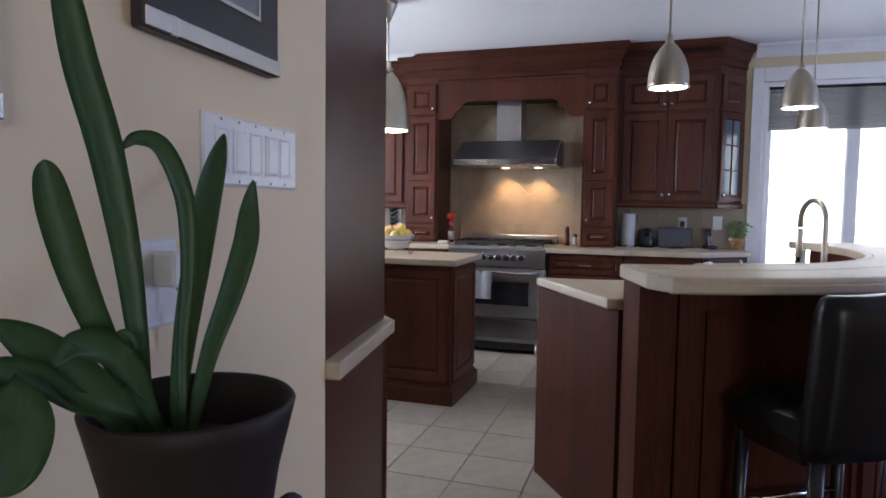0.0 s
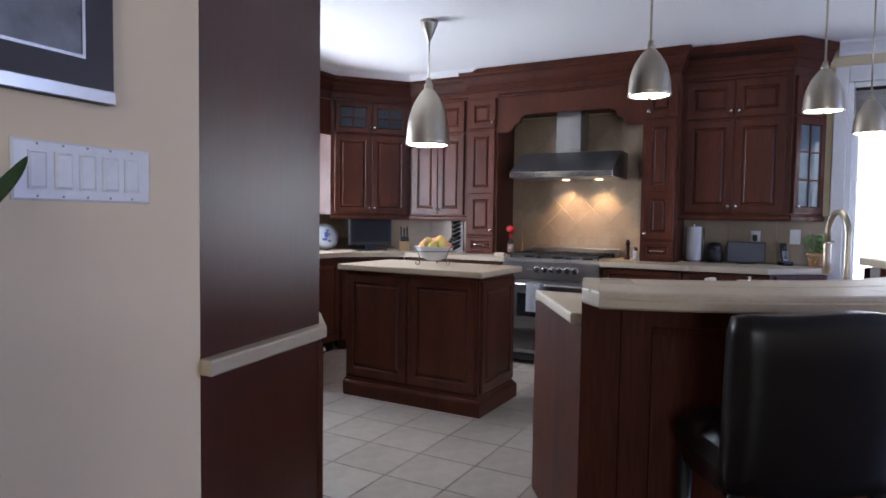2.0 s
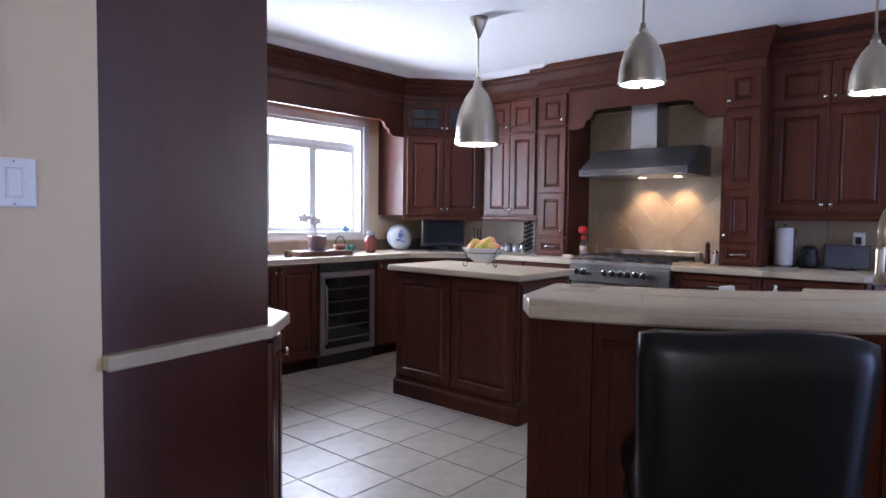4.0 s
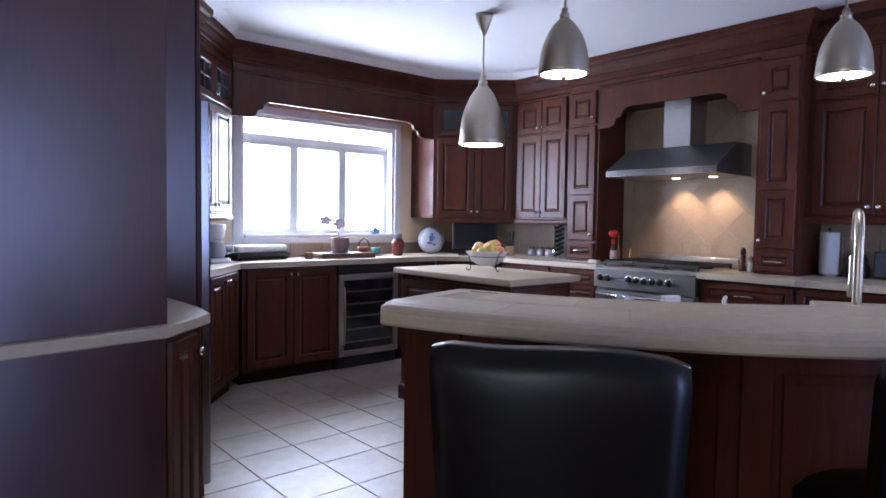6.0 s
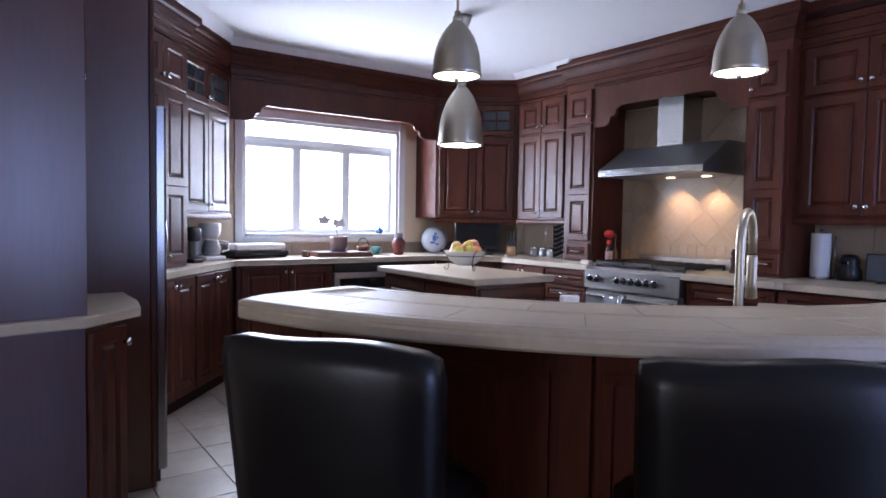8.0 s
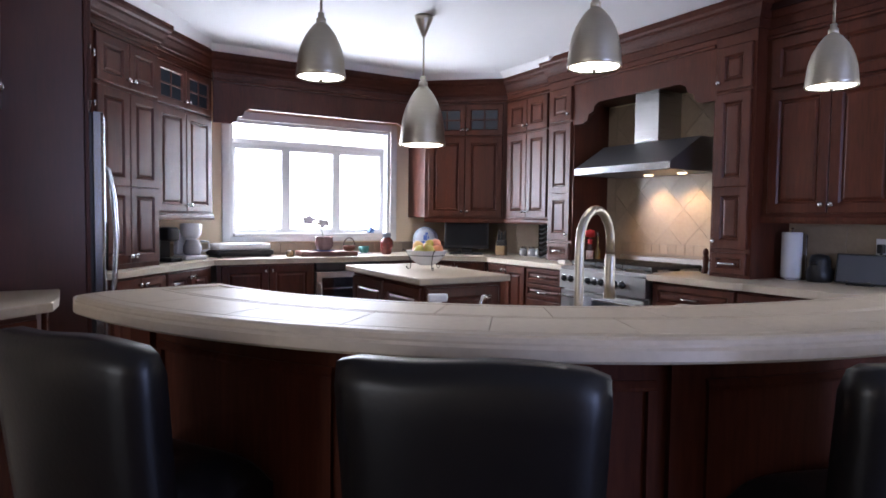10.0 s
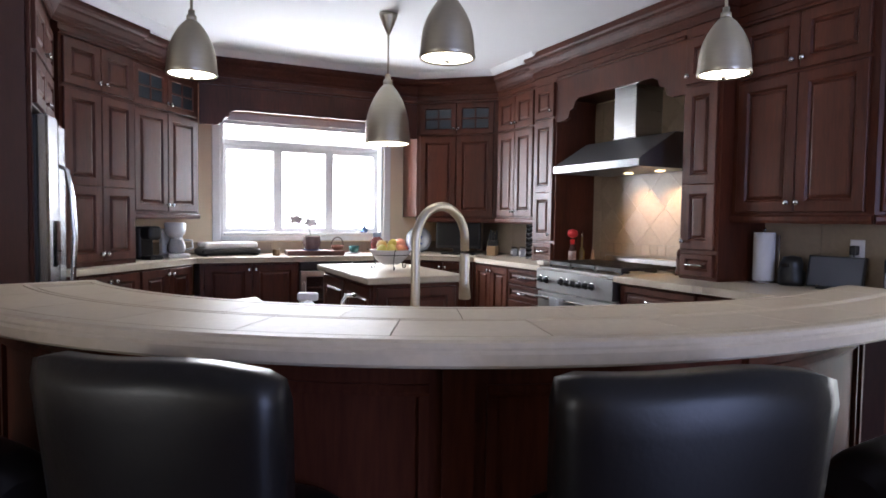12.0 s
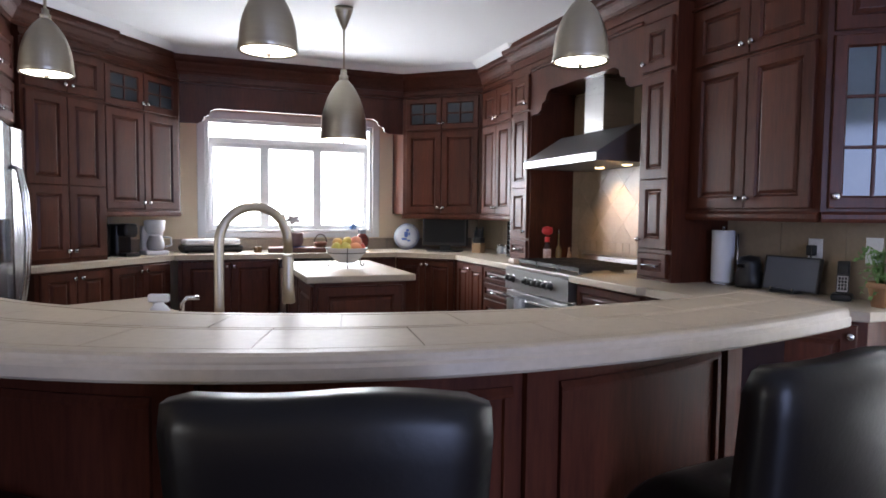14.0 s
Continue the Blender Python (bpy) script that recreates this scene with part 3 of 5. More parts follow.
# ---- island ----
isl = thing("kitchen_island", turn(0, 0, 0, 0), "dark mahogany kitchen island with raised panels", "island")
part("body", box(0.05, 0.045, 0.0, 0.595, 1.075, 0.874), WOOD, isl)
PLPATH = [(0.05, 1.075), (0.05, 0.045), (0.595, 0.045), (0.595, 1.075), (0.05, 1.075)]
part("plinth", sweep(PLPATH, [(0, 0), (0.028, 0), (0.028, 0.085), (0.022, 0.098), (0.012, 0.104), (0.008, 0.118), (0, 0.12)]), WOOD, isl)
for y0, y1 in ((0.06, 0.55), (0.57, 1.06)):
    bm = moved(raised(0, 0.14, y1 - y0, 0.85, 0.0, 0.018), pose(0.05, y1, 0, 0, 0, -90))
    part("side_panel", bm, WOOD, isl)
part("end_panel", moved(raised(0.02, 0.14, 0.525, 0.85, 0.0, 0.018), pose(0.05 + 0.0, 0.045, 0)), WOOD, isl)
whole("island_countertop", box(0, 0, 0.875, 0.645, 1.12, 0.915, 0.008, 2), STONE, "beige stone island top", "countertop")

# ---- breakfast bar ----
CX, CY = 0.066, -0.713
bar = thing("breakfast_bar", turn(CX, CY, 0, 0), "dark mahogany curved breakfast bar with panelled front", "bar counter")
inv = turn(CX, CY, 0, 0).inverted()
A0, A1 = 193.7, 302.0
low = arc(CX, CY, 0.82, 174, A1, 24)[::-1]
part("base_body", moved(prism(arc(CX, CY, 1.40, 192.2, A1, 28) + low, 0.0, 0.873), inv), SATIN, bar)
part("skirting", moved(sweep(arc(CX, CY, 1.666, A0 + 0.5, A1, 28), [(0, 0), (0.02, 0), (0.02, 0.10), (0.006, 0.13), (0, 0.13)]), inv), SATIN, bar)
whole("sink_countertop", prism(arc(CX, CY, 1.40, 190.5, 268, 20) + [(CX + r * math.cos(radians(a)), CY + r * math.sin(radians(a))) for a, r in ((276, 1.43), (284, 1.465), (292, 1.515), (301.3, 1.60))] + arc(CX, CY, 0.78, 172.5, 302.3, 28)[::-1], 0.875, COUNTER, 0.008), STONE, "beige stone sink counter behind the bar", "countertop")
top = thing("bar_countertop", turn(CX, CY, 0.998, 0), "curved beige tiled bar top with rounded edge", "countertop")
B0, B1 = 194.6, 302.0
RO, RI = 1.828, 1.385


def flare(bm, all_of_it=True):
    """Widens the inner curve towards the bar's square far end."""
    for v in bm.verts:
        r, a = math.hypot(v.co.x, v.co.y), math.degrees(math.atan2(v.co.y, v.co.x)) % 360
        if a < 255 or a > 330 or (not all_of_it and r > 1.5):
            continue
        inner = RI + 0.225 * ((a - 255) / 47) ** 2
        if all_of_it:
            outer = RO + 0.110 * (max(a - 270, 0) / 32) ** 2
            r = inner + (r - RI) * (outer - inner) / (RO - RI)
            a = max(a, 280) - 280 if a > 280 else a - 280
            a = 280 + (a / 22 * (80 - math.degrees(math.acos(min(0.965 / r, 1)))) if a > 0 else a)
        else:
            r = inner + (r - RI)
        v.co.x, v.co.y = r * math.cos(radians(a)), r * math.sin(radians(a))
    return bm


def ring_piece(profile, a0, a1, n):
    """A profile of (r, z) swept round the bar's centre."""
    bm = bmesh.new()
    cols = []
    for k in range(n + 1):
        a = radians(a0 + (a1 - a0) * k / n)
        cols.append([bm.verts.new((r * math.cos(a), r * math.sin(a), z)) for r, z in profile])
    m = len(profile)
    for p, q in zip(cols, cols[1:]):
        for k in range(m):
            bm.faces.new((p[k], q[k], q[(k + 1) % m], p[(k + 1) % m]))
    bm.faces.new(cols[0])
    bm.faces.new(cols[-1][::-1])
    bmesh.ops.recalc_face_normals(bm, faces=bm.faces[:])
    return bm


part("core", flare(prism(arc(0, 0, RO - 0.04, B0 + 1.0, B1 - 1.0, 40) + arc(0, 0, RI + 0.004, B0 - 1.5, B1 - 1.0, 40)[::-1], 0.0, 0.039)), TOPGROUT, top)
part("edge_moulding", flare(ring_piece([(RO - 0.05, -0.006), (RO - 0.006, -0.006), (RO, 0.0), (RO, 0.020), (RO - 0.005, 0.026), (RO - 0.005, 0.031), (RO - 0.009, 0.039), (RO - 0.018, 0.0435), (RO - 0.05, 0.0435)], B0, B1, 130)), STONE, top, "beige rounded edge moulding")
part("edge_moulding", flare(ring_piece([(RI, 0.0), (RI + 0.03, 0.0), (RI + 0.03, 0.0435), (RI + 0.006, 0.0435), (RI, 0.038)], B0 - 2, B1, 60)), STONE, top, "beige inner edge moulding")
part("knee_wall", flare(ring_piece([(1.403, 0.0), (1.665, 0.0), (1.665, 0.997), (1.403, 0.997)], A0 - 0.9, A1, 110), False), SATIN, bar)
# dark colour stands in for the shade beyond the bar front
part("end_panel", moved(prism([(0.955, -2.045), (1.13, -2.115), (1.13, -2.085), (0.955, -2.015)], 0.0, 0.985), inv), WOOD_DK, bar, "recessed end panel, coloured dark to stand for shade")
NF = 4
S0, S1, KR = 198.0, 296.0, 1.666
for k in range(NF + 1):
    a = S0 + (S1 - S0) * k / NF
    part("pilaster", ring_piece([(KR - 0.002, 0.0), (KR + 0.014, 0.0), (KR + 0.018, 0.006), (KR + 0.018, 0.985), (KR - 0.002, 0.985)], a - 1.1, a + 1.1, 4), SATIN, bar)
    if k < NF:
        b0, b1 = a + 2.0, S0 + (S1 - S0) * (k + 1) / NF - 2.0
        bead = [(KR - 0.002, 0), (KR + 0.010, 0), (KR + 0.012, 0.008), (KR + 0.004, 0.022), (KR - 0.002, 0.022)]
        for z in (0.17, 0.90):
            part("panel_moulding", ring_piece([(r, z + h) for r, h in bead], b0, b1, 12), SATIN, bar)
        for c in (b0, b1 - 0.7):
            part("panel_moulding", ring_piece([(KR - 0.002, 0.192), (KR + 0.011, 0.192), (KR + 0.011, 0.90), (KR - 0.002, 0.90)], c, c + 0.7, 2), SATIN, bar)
NT = 11
for row, (r0, r1) in enumerate(((RI + 0.033, RI + 0.190), (RI + 0.194, RI + 0.208), (RI + 0.212, RO - 0.053))):
    for k in range(NT):
        sh = 0.5 * (row == 0)
        a = B0 - 1.0 + (B1 - B0 + 0.5) * (k + sh) / NT
        b = min(B0 - 1.0 + (B1 - B0 + 0.5) * (k + sh + 1) / NT, B1 - 0.2)
        g = 0.045
        part("tile", flare(ring_piece([(r0, 0.036), (r1, 0.036), (r1, 0.0415), (r1 - 0.002, 0.0432), (r0 + 0.002, 0.0432), (r0, 0.0415)], a + g, b - g, 6)), STONE, top)
for a_end, nm in ((B0, "end_moulding"), (B1, "end_moulding")):
    c, s = math.cos(radians(a_end)), math.sin(radians(a_end))
    sx, sy = (s, -c) if a_end < 250 else (-s, c)
    bm = prism([(RI * c, RI * s), (RO * c, RO * s), ((RO - 0.10) * c + 0.05 * sx, (RO - 0.10) * s + 0.05 * sy), ((RI + 0.02) * c + 0.06 * sx, (RI + 0.02) * s + 0.06 * sy)], -0.004, 0.0437, 0.006)
    part(nm, flare(bm), STONE, top)

# ---- range, hood and backsplash ----
rg = thing("range_cooker", turn(1.53, 0.522, 0, -90), "stainless steel gas range cooker with a row of knobs", "range")
W = 0.828
part("body", box(0, 0.02, 0.10, W, 0.62, 0.895, 0.003), STEEL, rg)
part("control_panel", moved(prism([(-0.03, 0.75), (0.03, 0.75), (0.03, 0.905), (-0.012, 0.905), (-0.03, 0.89)], 0, W), Matrix(((0, 0, 1, 0), (1, 0, 0, 0), (0, 1, 0, 0), (0, 0, 0, 1)))), STEEL, rg)
part("cooktop", box(0.0, 0.0, 0.895, W, 0.62, 0.912, 0.004), STEEL, rg)
for x in (0.06, 0.13, 0.31, 0.375, 0.44, 0.505, 0.57, 0.635):
    k = part("control_knob", moved(lathe([(0, 0), (0.024, 0), (0.024, 0.005), (0.019, 0.008), (0.017, 0.032), (0.013, 0.036), (0, 0.036)], 16), pose(x, -0.028, 0.825, 90)), BLACK, rg, "dark knob with a steel ring")
    part("ring", moved(lathe([(0.021, 0), (0.029, 0), (0.029, 0.006), (0.021, 0.006)], 16), pose(x, -0.029, 0.825, 90)), CHROME, k)
od = part("oven_door", rings(0.01, 0.32, W - 0.01, 0.735, [(0, 0.02), (0, -0.02), (0.006, -0.026), (0.10, -0.026), (0.105, -0.02), (0.11, -0.02)]), STEEL, rg)
part("oven_window", box(0.13, -0.0245, 0.41, W - 0.13, -0.0195, 0.62), DARKGLASS, od)
part("rail_handle", tube([(0.05, -0.026, 0.70), (0.05, -0.07, 0.70), (W - 0.05, -0.07, 0.70), (W - 0.05, -0.026, 0.70)], 0.011, 8), CHROME, od)
part("storage_drawer", box(0.01, -0.02, 0.135, W - 0.01, 0.02, 0.31, 0.006), STEEL_DK, rg)
part("plinth", box(0.03, 0.03, 0.04, W - 0.03, 0.1, 0.12), BLACK, rg)
for x in (0.06, W - 0.06):
    part("foot", moved(lathe([(0, 0), (0.022, 0), (0.018, 0.02), (0.018, 0.1), (0, 0.1)], 12), pose(x, 0.03, 0)), STEEL, rg)
part("back_guard", box(0, 0.605, 0.912, W, 0.655, 0.985, 0.004), STEEL, rg)
for gx0 in (0.03, 0.29, 0.55):
    bms = [box(gx0, 0.06, 0.928, gx0 + 0.25, 0.078, 0.952), box(gx0, 0.55, 0.928, gx0 + 0.25, 0.568, 0.952)]
    bms += [box(gx0 + xx, yy, 0.9122, gx0 + xx + 0.012, yy + 0.012, 0.9278) for xx in (0.0, 0.238) for yy in (0.063, 0.553)]
    for xx in (0.0, 0.08, 0.158, 0.237):
        bms.append(box(gx0 + xx, 0.0785, 0.934, gx0 + xx + 0.012, 0.5495, 0.956))
    for yy in (0.19, 0.43):
        bms.append(lathe([(0, 0), (0.045, 0), (0.045, 0.008), (0.03, 0.013), (0, 0.013)], 14, (gx0 + 0.125, yy, 0.9125)))
    part("grate", join(*bms), IRON, rg, "black cast iron grate")
tow = thing("dish_towel", turn(1.46, 0.285, 0.5, -90), "pale grey striped towel hung on the oven rail", "towel")
bm = bmesh.new()
vs = [[bm.verts.new((0.155 * i / 8, -0.013 - 0.004 * math.sin(i * 1.3) - 0.002 * j * 0.1, 0.215 - 0.24 * j / 6)) for i in range(9)] for j in range(7)]
vb = [[bm.verts.new((0.155 * i / 8, 0.012 - 0.003 * math.sin(i * 1.1), 0.215 - 0.13 * j / 6)) for i in range(9)] for j in range(7)]
for g in (vs, vb):
    for j in range(6):
        for i in range(8):
            bm.faces.new((g[j][i], g[j][i + 1], g[j + 1][i + 1], g[j + 1][i]))
for i in range(8):
    bm.faces.new((vs[0][i], vs[0][i + 1], vb[0][i + 1], vb[0][i]))
bmesh.ops.solidify(bm, geom=bm.faces[:], thickness=0.003)
part("cloth", bm, mat("towel_cloth", (0.55, 0.56, 0.60), 0.9, second=(0.42, 0.43, 0.48), scale=30, stretch=(1, 1, 8), bump=0.3), tow)

hood = thing("range_hood", turn(1.645, 0.535, 1.60, -90), "stainless steel canopy hood with two warm lamps and a chimney", "range hood")
HW, HD = 0.89, EAST - 1.645
prof = [(0, 0.0), (HD - 0.002, 0.0), (HD - 0.002, 0.235), (0.30, 0.235), (0.0, 0.052)]
part("canopy", moved(prism(prof, 0, HW), Matrix(((0, 0, 1, 0), (1, 0, 0, 0), (0, 1, 0, 0), (0, 0, 0, 1)))), mat("dark_steel", (0.34, 0.34, 0.35), 0.42, metal=1.0, stretch=(40, 1, 1), bump=0.03), hood, "dark brushed steel canopy")
part("lip", box(-0.002, -0.006, 0.0, HW + 0.002, -0.0005, 0.05, 0.002), STEEL_DK, hood, "bright steel front lip")
part("chimney", box(0.315, 0.29, 0.236, 0.535, HD - 0.003, 0.62, 0.003), STEEL, hood)
for x in (0.385, 0.685):
    part("lamp_lens", lathe([(0, -0.006), (0.028, -0.006), (0.034, 0.0)], 18, (x, 0.375, 0)), SPOTM, hood, "glowing warm lamp lens")
for y in (0.15, -0.15):
    lamp("hood_spot", "SPOT", look((2.055, y, 1.588), (2.12, y, 1.12)), 11, (1.0, 0.60, 0.28), cone=98)


def clip(poly, x0, x1, z0, z1):
    for ax_, lim, keep in ((0, x0, 1), (0, x1, -1), (1, z0, 1), (1, z1, -1)):
        out = []
        for p, q in zip(poly, poly[1:] + poly[:1]):
            a, b = keep * (p[ax_] - lim), keep * (q[ax_] - lim)
            if a >= 0:
                out.append(p)
            if a * b < 0:
                s = a / (a - b)
                out.append((p[0] + s * (q[0] - p[0]), p[1] + s * (q[1] - p[1])))
        poly = out
        if len(poly) < 3:
            return []
    return poly


bs = thing("backsplash", turn(EAST - 0.012, 0.725, COUNTER, -90), "beige stone tile backsplash laid on the diagonal over the range", "backsplash", kind="structure")
part("grout_bed", box(0, 0.0035, 0.0, 1.28, 0.0119, 1.27), SPGROUT, bs)
S = 0.195
h = S / math.sqrt(2)
for i in range(-1, 6):
    for j in range(-1, 7):
        for o in (0, 1):
            cx, cz = 0.085 + (2 * i + o) * h, 0.16 + (2 * j + o) * h
            e = h - 0.0018
            pl = clip([(cx - e, cz), (cx, cz - e), (cx + e, cz), (cx, cz + e)], 0.10, 1.18, 0.17, 1.265)
            if pl and abs(sum(p[0] * q[1] - q[0] * p[1] for p, q in zip(pl, pl[1:] + pl[:1]))) > 0.0006:
                part("tile", plate(pl, 0.006), SPLASH, bs)
for k in range(14):
    part("border_tile", plate([(0.10 + k * 0.0771 + 0.002, 0.095), (0.10 + (k + 1) * 0.0771 - 0.002, 0.095), (0.10 + (k + 1) * 0.0771 - 0.002, 0.166), (0.10 + k * 0.0771 + 0.002, 0.166)], 0.006), SPLASH, bs)
for k in range(9):
    for x0 in (0.002, 1.184):
        part("border_tile", plate([(x0, 0.002 + k * 0.14), (x0 + 0.094, 0.002 + k * 0.14), (x0 + 0.094, 0.138 + k * 0.14), (x0, 0.138 + k * 0.14)], 0.006), SPLASH, bs)

# ---- fridge wall ----
fr = thing("refrigerator", turn(-1.56, 0.325, 0, 90), "stainless steel side-by-side refrigerator with curved handles", "refrigerator")
part("body", box(0, 0.045, 0.02, 0.755, 0.85, 1.745, 0.004), BLACK, fr)
for x0, x1, hx in ((0.003, 0.445, 0.415), (0.449, 0.752, 0.48)):
    poly = [(x0, 0.042), (x0, 0.012), (x0 + 0.015, 0.0), ((x0 + x1) / 2, -0.018), (x1 - 0.015, 0.0), (x1, 0.012), (x1, 0.042)]
    d = part("door", prism(poly, 0.06, 1.75, 0.004), STEEL_DK, fr)
    part("handle", tube([(hx, -0.005, 0.72), (hx, -0.04, 0.74), (hx, -0.062, 0.88), (hx, -0.075, 1.12), (hx, -0.062, 1.36), (hx, -0.04, 1.50), (hx, -0.005, 1.52)], 0.013, 10), CHROME, d, "curved bright steel handle")
    if x0 < 0.1:
        part("dispenser", box(0.11, -0.02, 0.98, 0.31, -0.006, 1.22, 0.004), DARKGLASS, d, "dark water dispenser panel")
part("grille", box(0.02, 0.03, 0.0, 0.735, 0.05, 0.058), BLACK, fr)
fsp = thing("fridge_side_panel", turn(-2.48, 0.282, 0, 0), "tall dark mahogany panel beside the refrigerator", "panel")
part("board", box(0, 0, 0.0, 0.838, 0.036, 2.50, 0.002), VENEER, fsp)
part("front_edge", box(0.8385, -0.003, 0.0, 0.858, 0.036, 2.50, 0.003), WOOD, fsp)
of = thing("over_fridge_cabinet", turn(-1.625, 0.32, 1.79, 90), "dark mahogany cabinet above the refrigerator", "cabinet")
part("body", box(0, 0.0, 0, 0.80, 0.85, 0.71), WOOD, of)
for hand, x0, x1 in (("r", 0.02, 0.40), ("l", 0.40, 0.78)):
    door(of, x0, 0.01, x1, 0.26, hand)
    door(of, x0, 0.275, x1, 0.545, hand)
nm = turn(-1.975, -0.36, 0, 90)
nc = thing("niche_cabinet", nm, "tall dark mahogany cabinet with a stone ledge at the kitchen entrance", "cabinet")
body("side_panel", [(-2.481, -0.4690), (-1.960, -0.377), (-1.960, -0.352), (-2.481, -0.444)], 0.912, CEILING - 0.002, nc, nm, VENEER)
body("upper_body", [(-2.481, -0.442), (-1.975, -0.350), (-1.975, 0.280), (-2.481, 0.280)], 1.73, 2.50, nc, nm)
door(nc, -0.012, 1.715, 0.31, 2.335, "r")
door(nc, 0.31, 1.715, 0.635, 2.335, "l")
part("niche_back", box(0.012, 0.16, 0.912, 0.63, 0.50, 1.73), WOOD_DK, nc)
part("dark_door", box(0.03, 0.145, 1.32, 0.60, 0.159, 1.68, 0.003), DARKGLASS, nc, "dark glass appliance door")
for k in range(5):
    part("louver", box(0.03, 0.140, 1.13 + 0.032 * k, 0.60, 0.159, 1.152 + 0.032 * k, 0.003), WOOD, nc)
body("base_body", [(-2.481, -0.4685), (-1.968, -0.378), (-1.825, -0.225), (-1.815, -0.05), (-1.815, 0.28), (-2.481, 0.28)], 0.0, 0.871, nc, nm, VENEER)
cd = part("base_door", moved(raised(0.010, 0.10, 0.198, 0.85), nm.inverted() @ turn(-1.968, -0.378, 0, 46.9)), WOOD, nc)
k = knob(cd, 0, 0, 0)
k.matrix_local = nm.inverted() @ turn(-1.968, -0.378, 0.79, 46.9) @ pose(0.178, -0.018, 0)
part("base_door", moved(raised(0.01, 0.10, 0.32, 0.85), nm.inverted() @ turn(-1.815, -0.045, 0, 90)), WOOD, nc)
whole("ledge_countertop", prism([(-2.481, -0.503), (-1.965, -0.412), (-1.768, -0.222), (-1.75, -0.05), (-1.75, 0.28), (-2.481, 0.28)], 0.872, 0.911, 0.006), STONE, "beige stone ledge on the entrance cabinet", "countertop")

# ---- pendants ----


def pendant(x, y, rim, r, hgt, name, label):
    ob = thing(name, turn(x, y, rim, 0), label, "pendant lamp", "brushed nickel pendants")
    prof = [(r * 0.93, 0.002), (r, 0.0), (r * 1.03, 0.006 * hgt / 0.2), (r * 1.0, 0.02 * hgt / 0.2)]
    for k in range(1, 13):
        u = k / 12
        prof.append((r * (0.99 - 0.06 * u - 0.70 * u ** 2.6) if u < 1 else r * 0.20, (0.10 + 0.90 * u) * hgt))
    inner = [(p[0] - 0.004, p[1]) for p in prof[:1:-1]]
    part("shade", lathe(prof + inner, 40), NICKEL, ob, "brushed nickel bell shade")
    part("diffuser", lathe([(0, 0.004), (r * 0.9, 0.004), (r * 0.9, 0.012), (0, 0.02)], 32), BULB, ob, "glowing frosted diffuser")
    part("finial", lathe([(0, -0.012), (0.007, -0.010), (0.008, 0.0), (0, 0.003)], 12), NICKEL, ob)
    part("socket", lathe([(0, hgt * 0.98), (r * 0.20, hgt * 0.98), (r * 0.20, hgt * 1.08), (r * 0.13, hgt * 1.10), (r * 0.13, hgt * 1.18), (0, hgt * 1.18)], 20), NICKEL, ob)
    part("rod", tube([(0, 0, hgt * 1.17), (0, 0, CEILING - rim - 0.08)], 0.0045 if r < 0.1 else 0.006, 8), NICKEL, ob)
    c = CEILING - rim
    part("canopy", lathe([(0, c - 0.14), (0.012, c - 0.135), (0.03, c - 0.09), (0.055, c - 0.03), (0.062, c - 0.001), (0, c - 0.001)], 28), NICKEL, ob)
    lamp("pendant_glow", "SPOT", look((x, y, rim - 0.014), (x, y, 0)), 1.2 if r < 0.1 else 3, (1.0, 0.84, 0.62), cone=130)


pendant(0.338, 0.599, 1.745, 0.150, 0.39, "pendant_lamp", "large brushed nickel pendant hung over the island")
for x, y in ((-1.002, -1.155), (-0.370, -1.737), (0.465, -1.972)):
    pendant(x, y, 1.708, 0.078, 0.175, "pendant_lamp", "small brushed nickel pendant hung over the bar")

# ---- bar stools ----


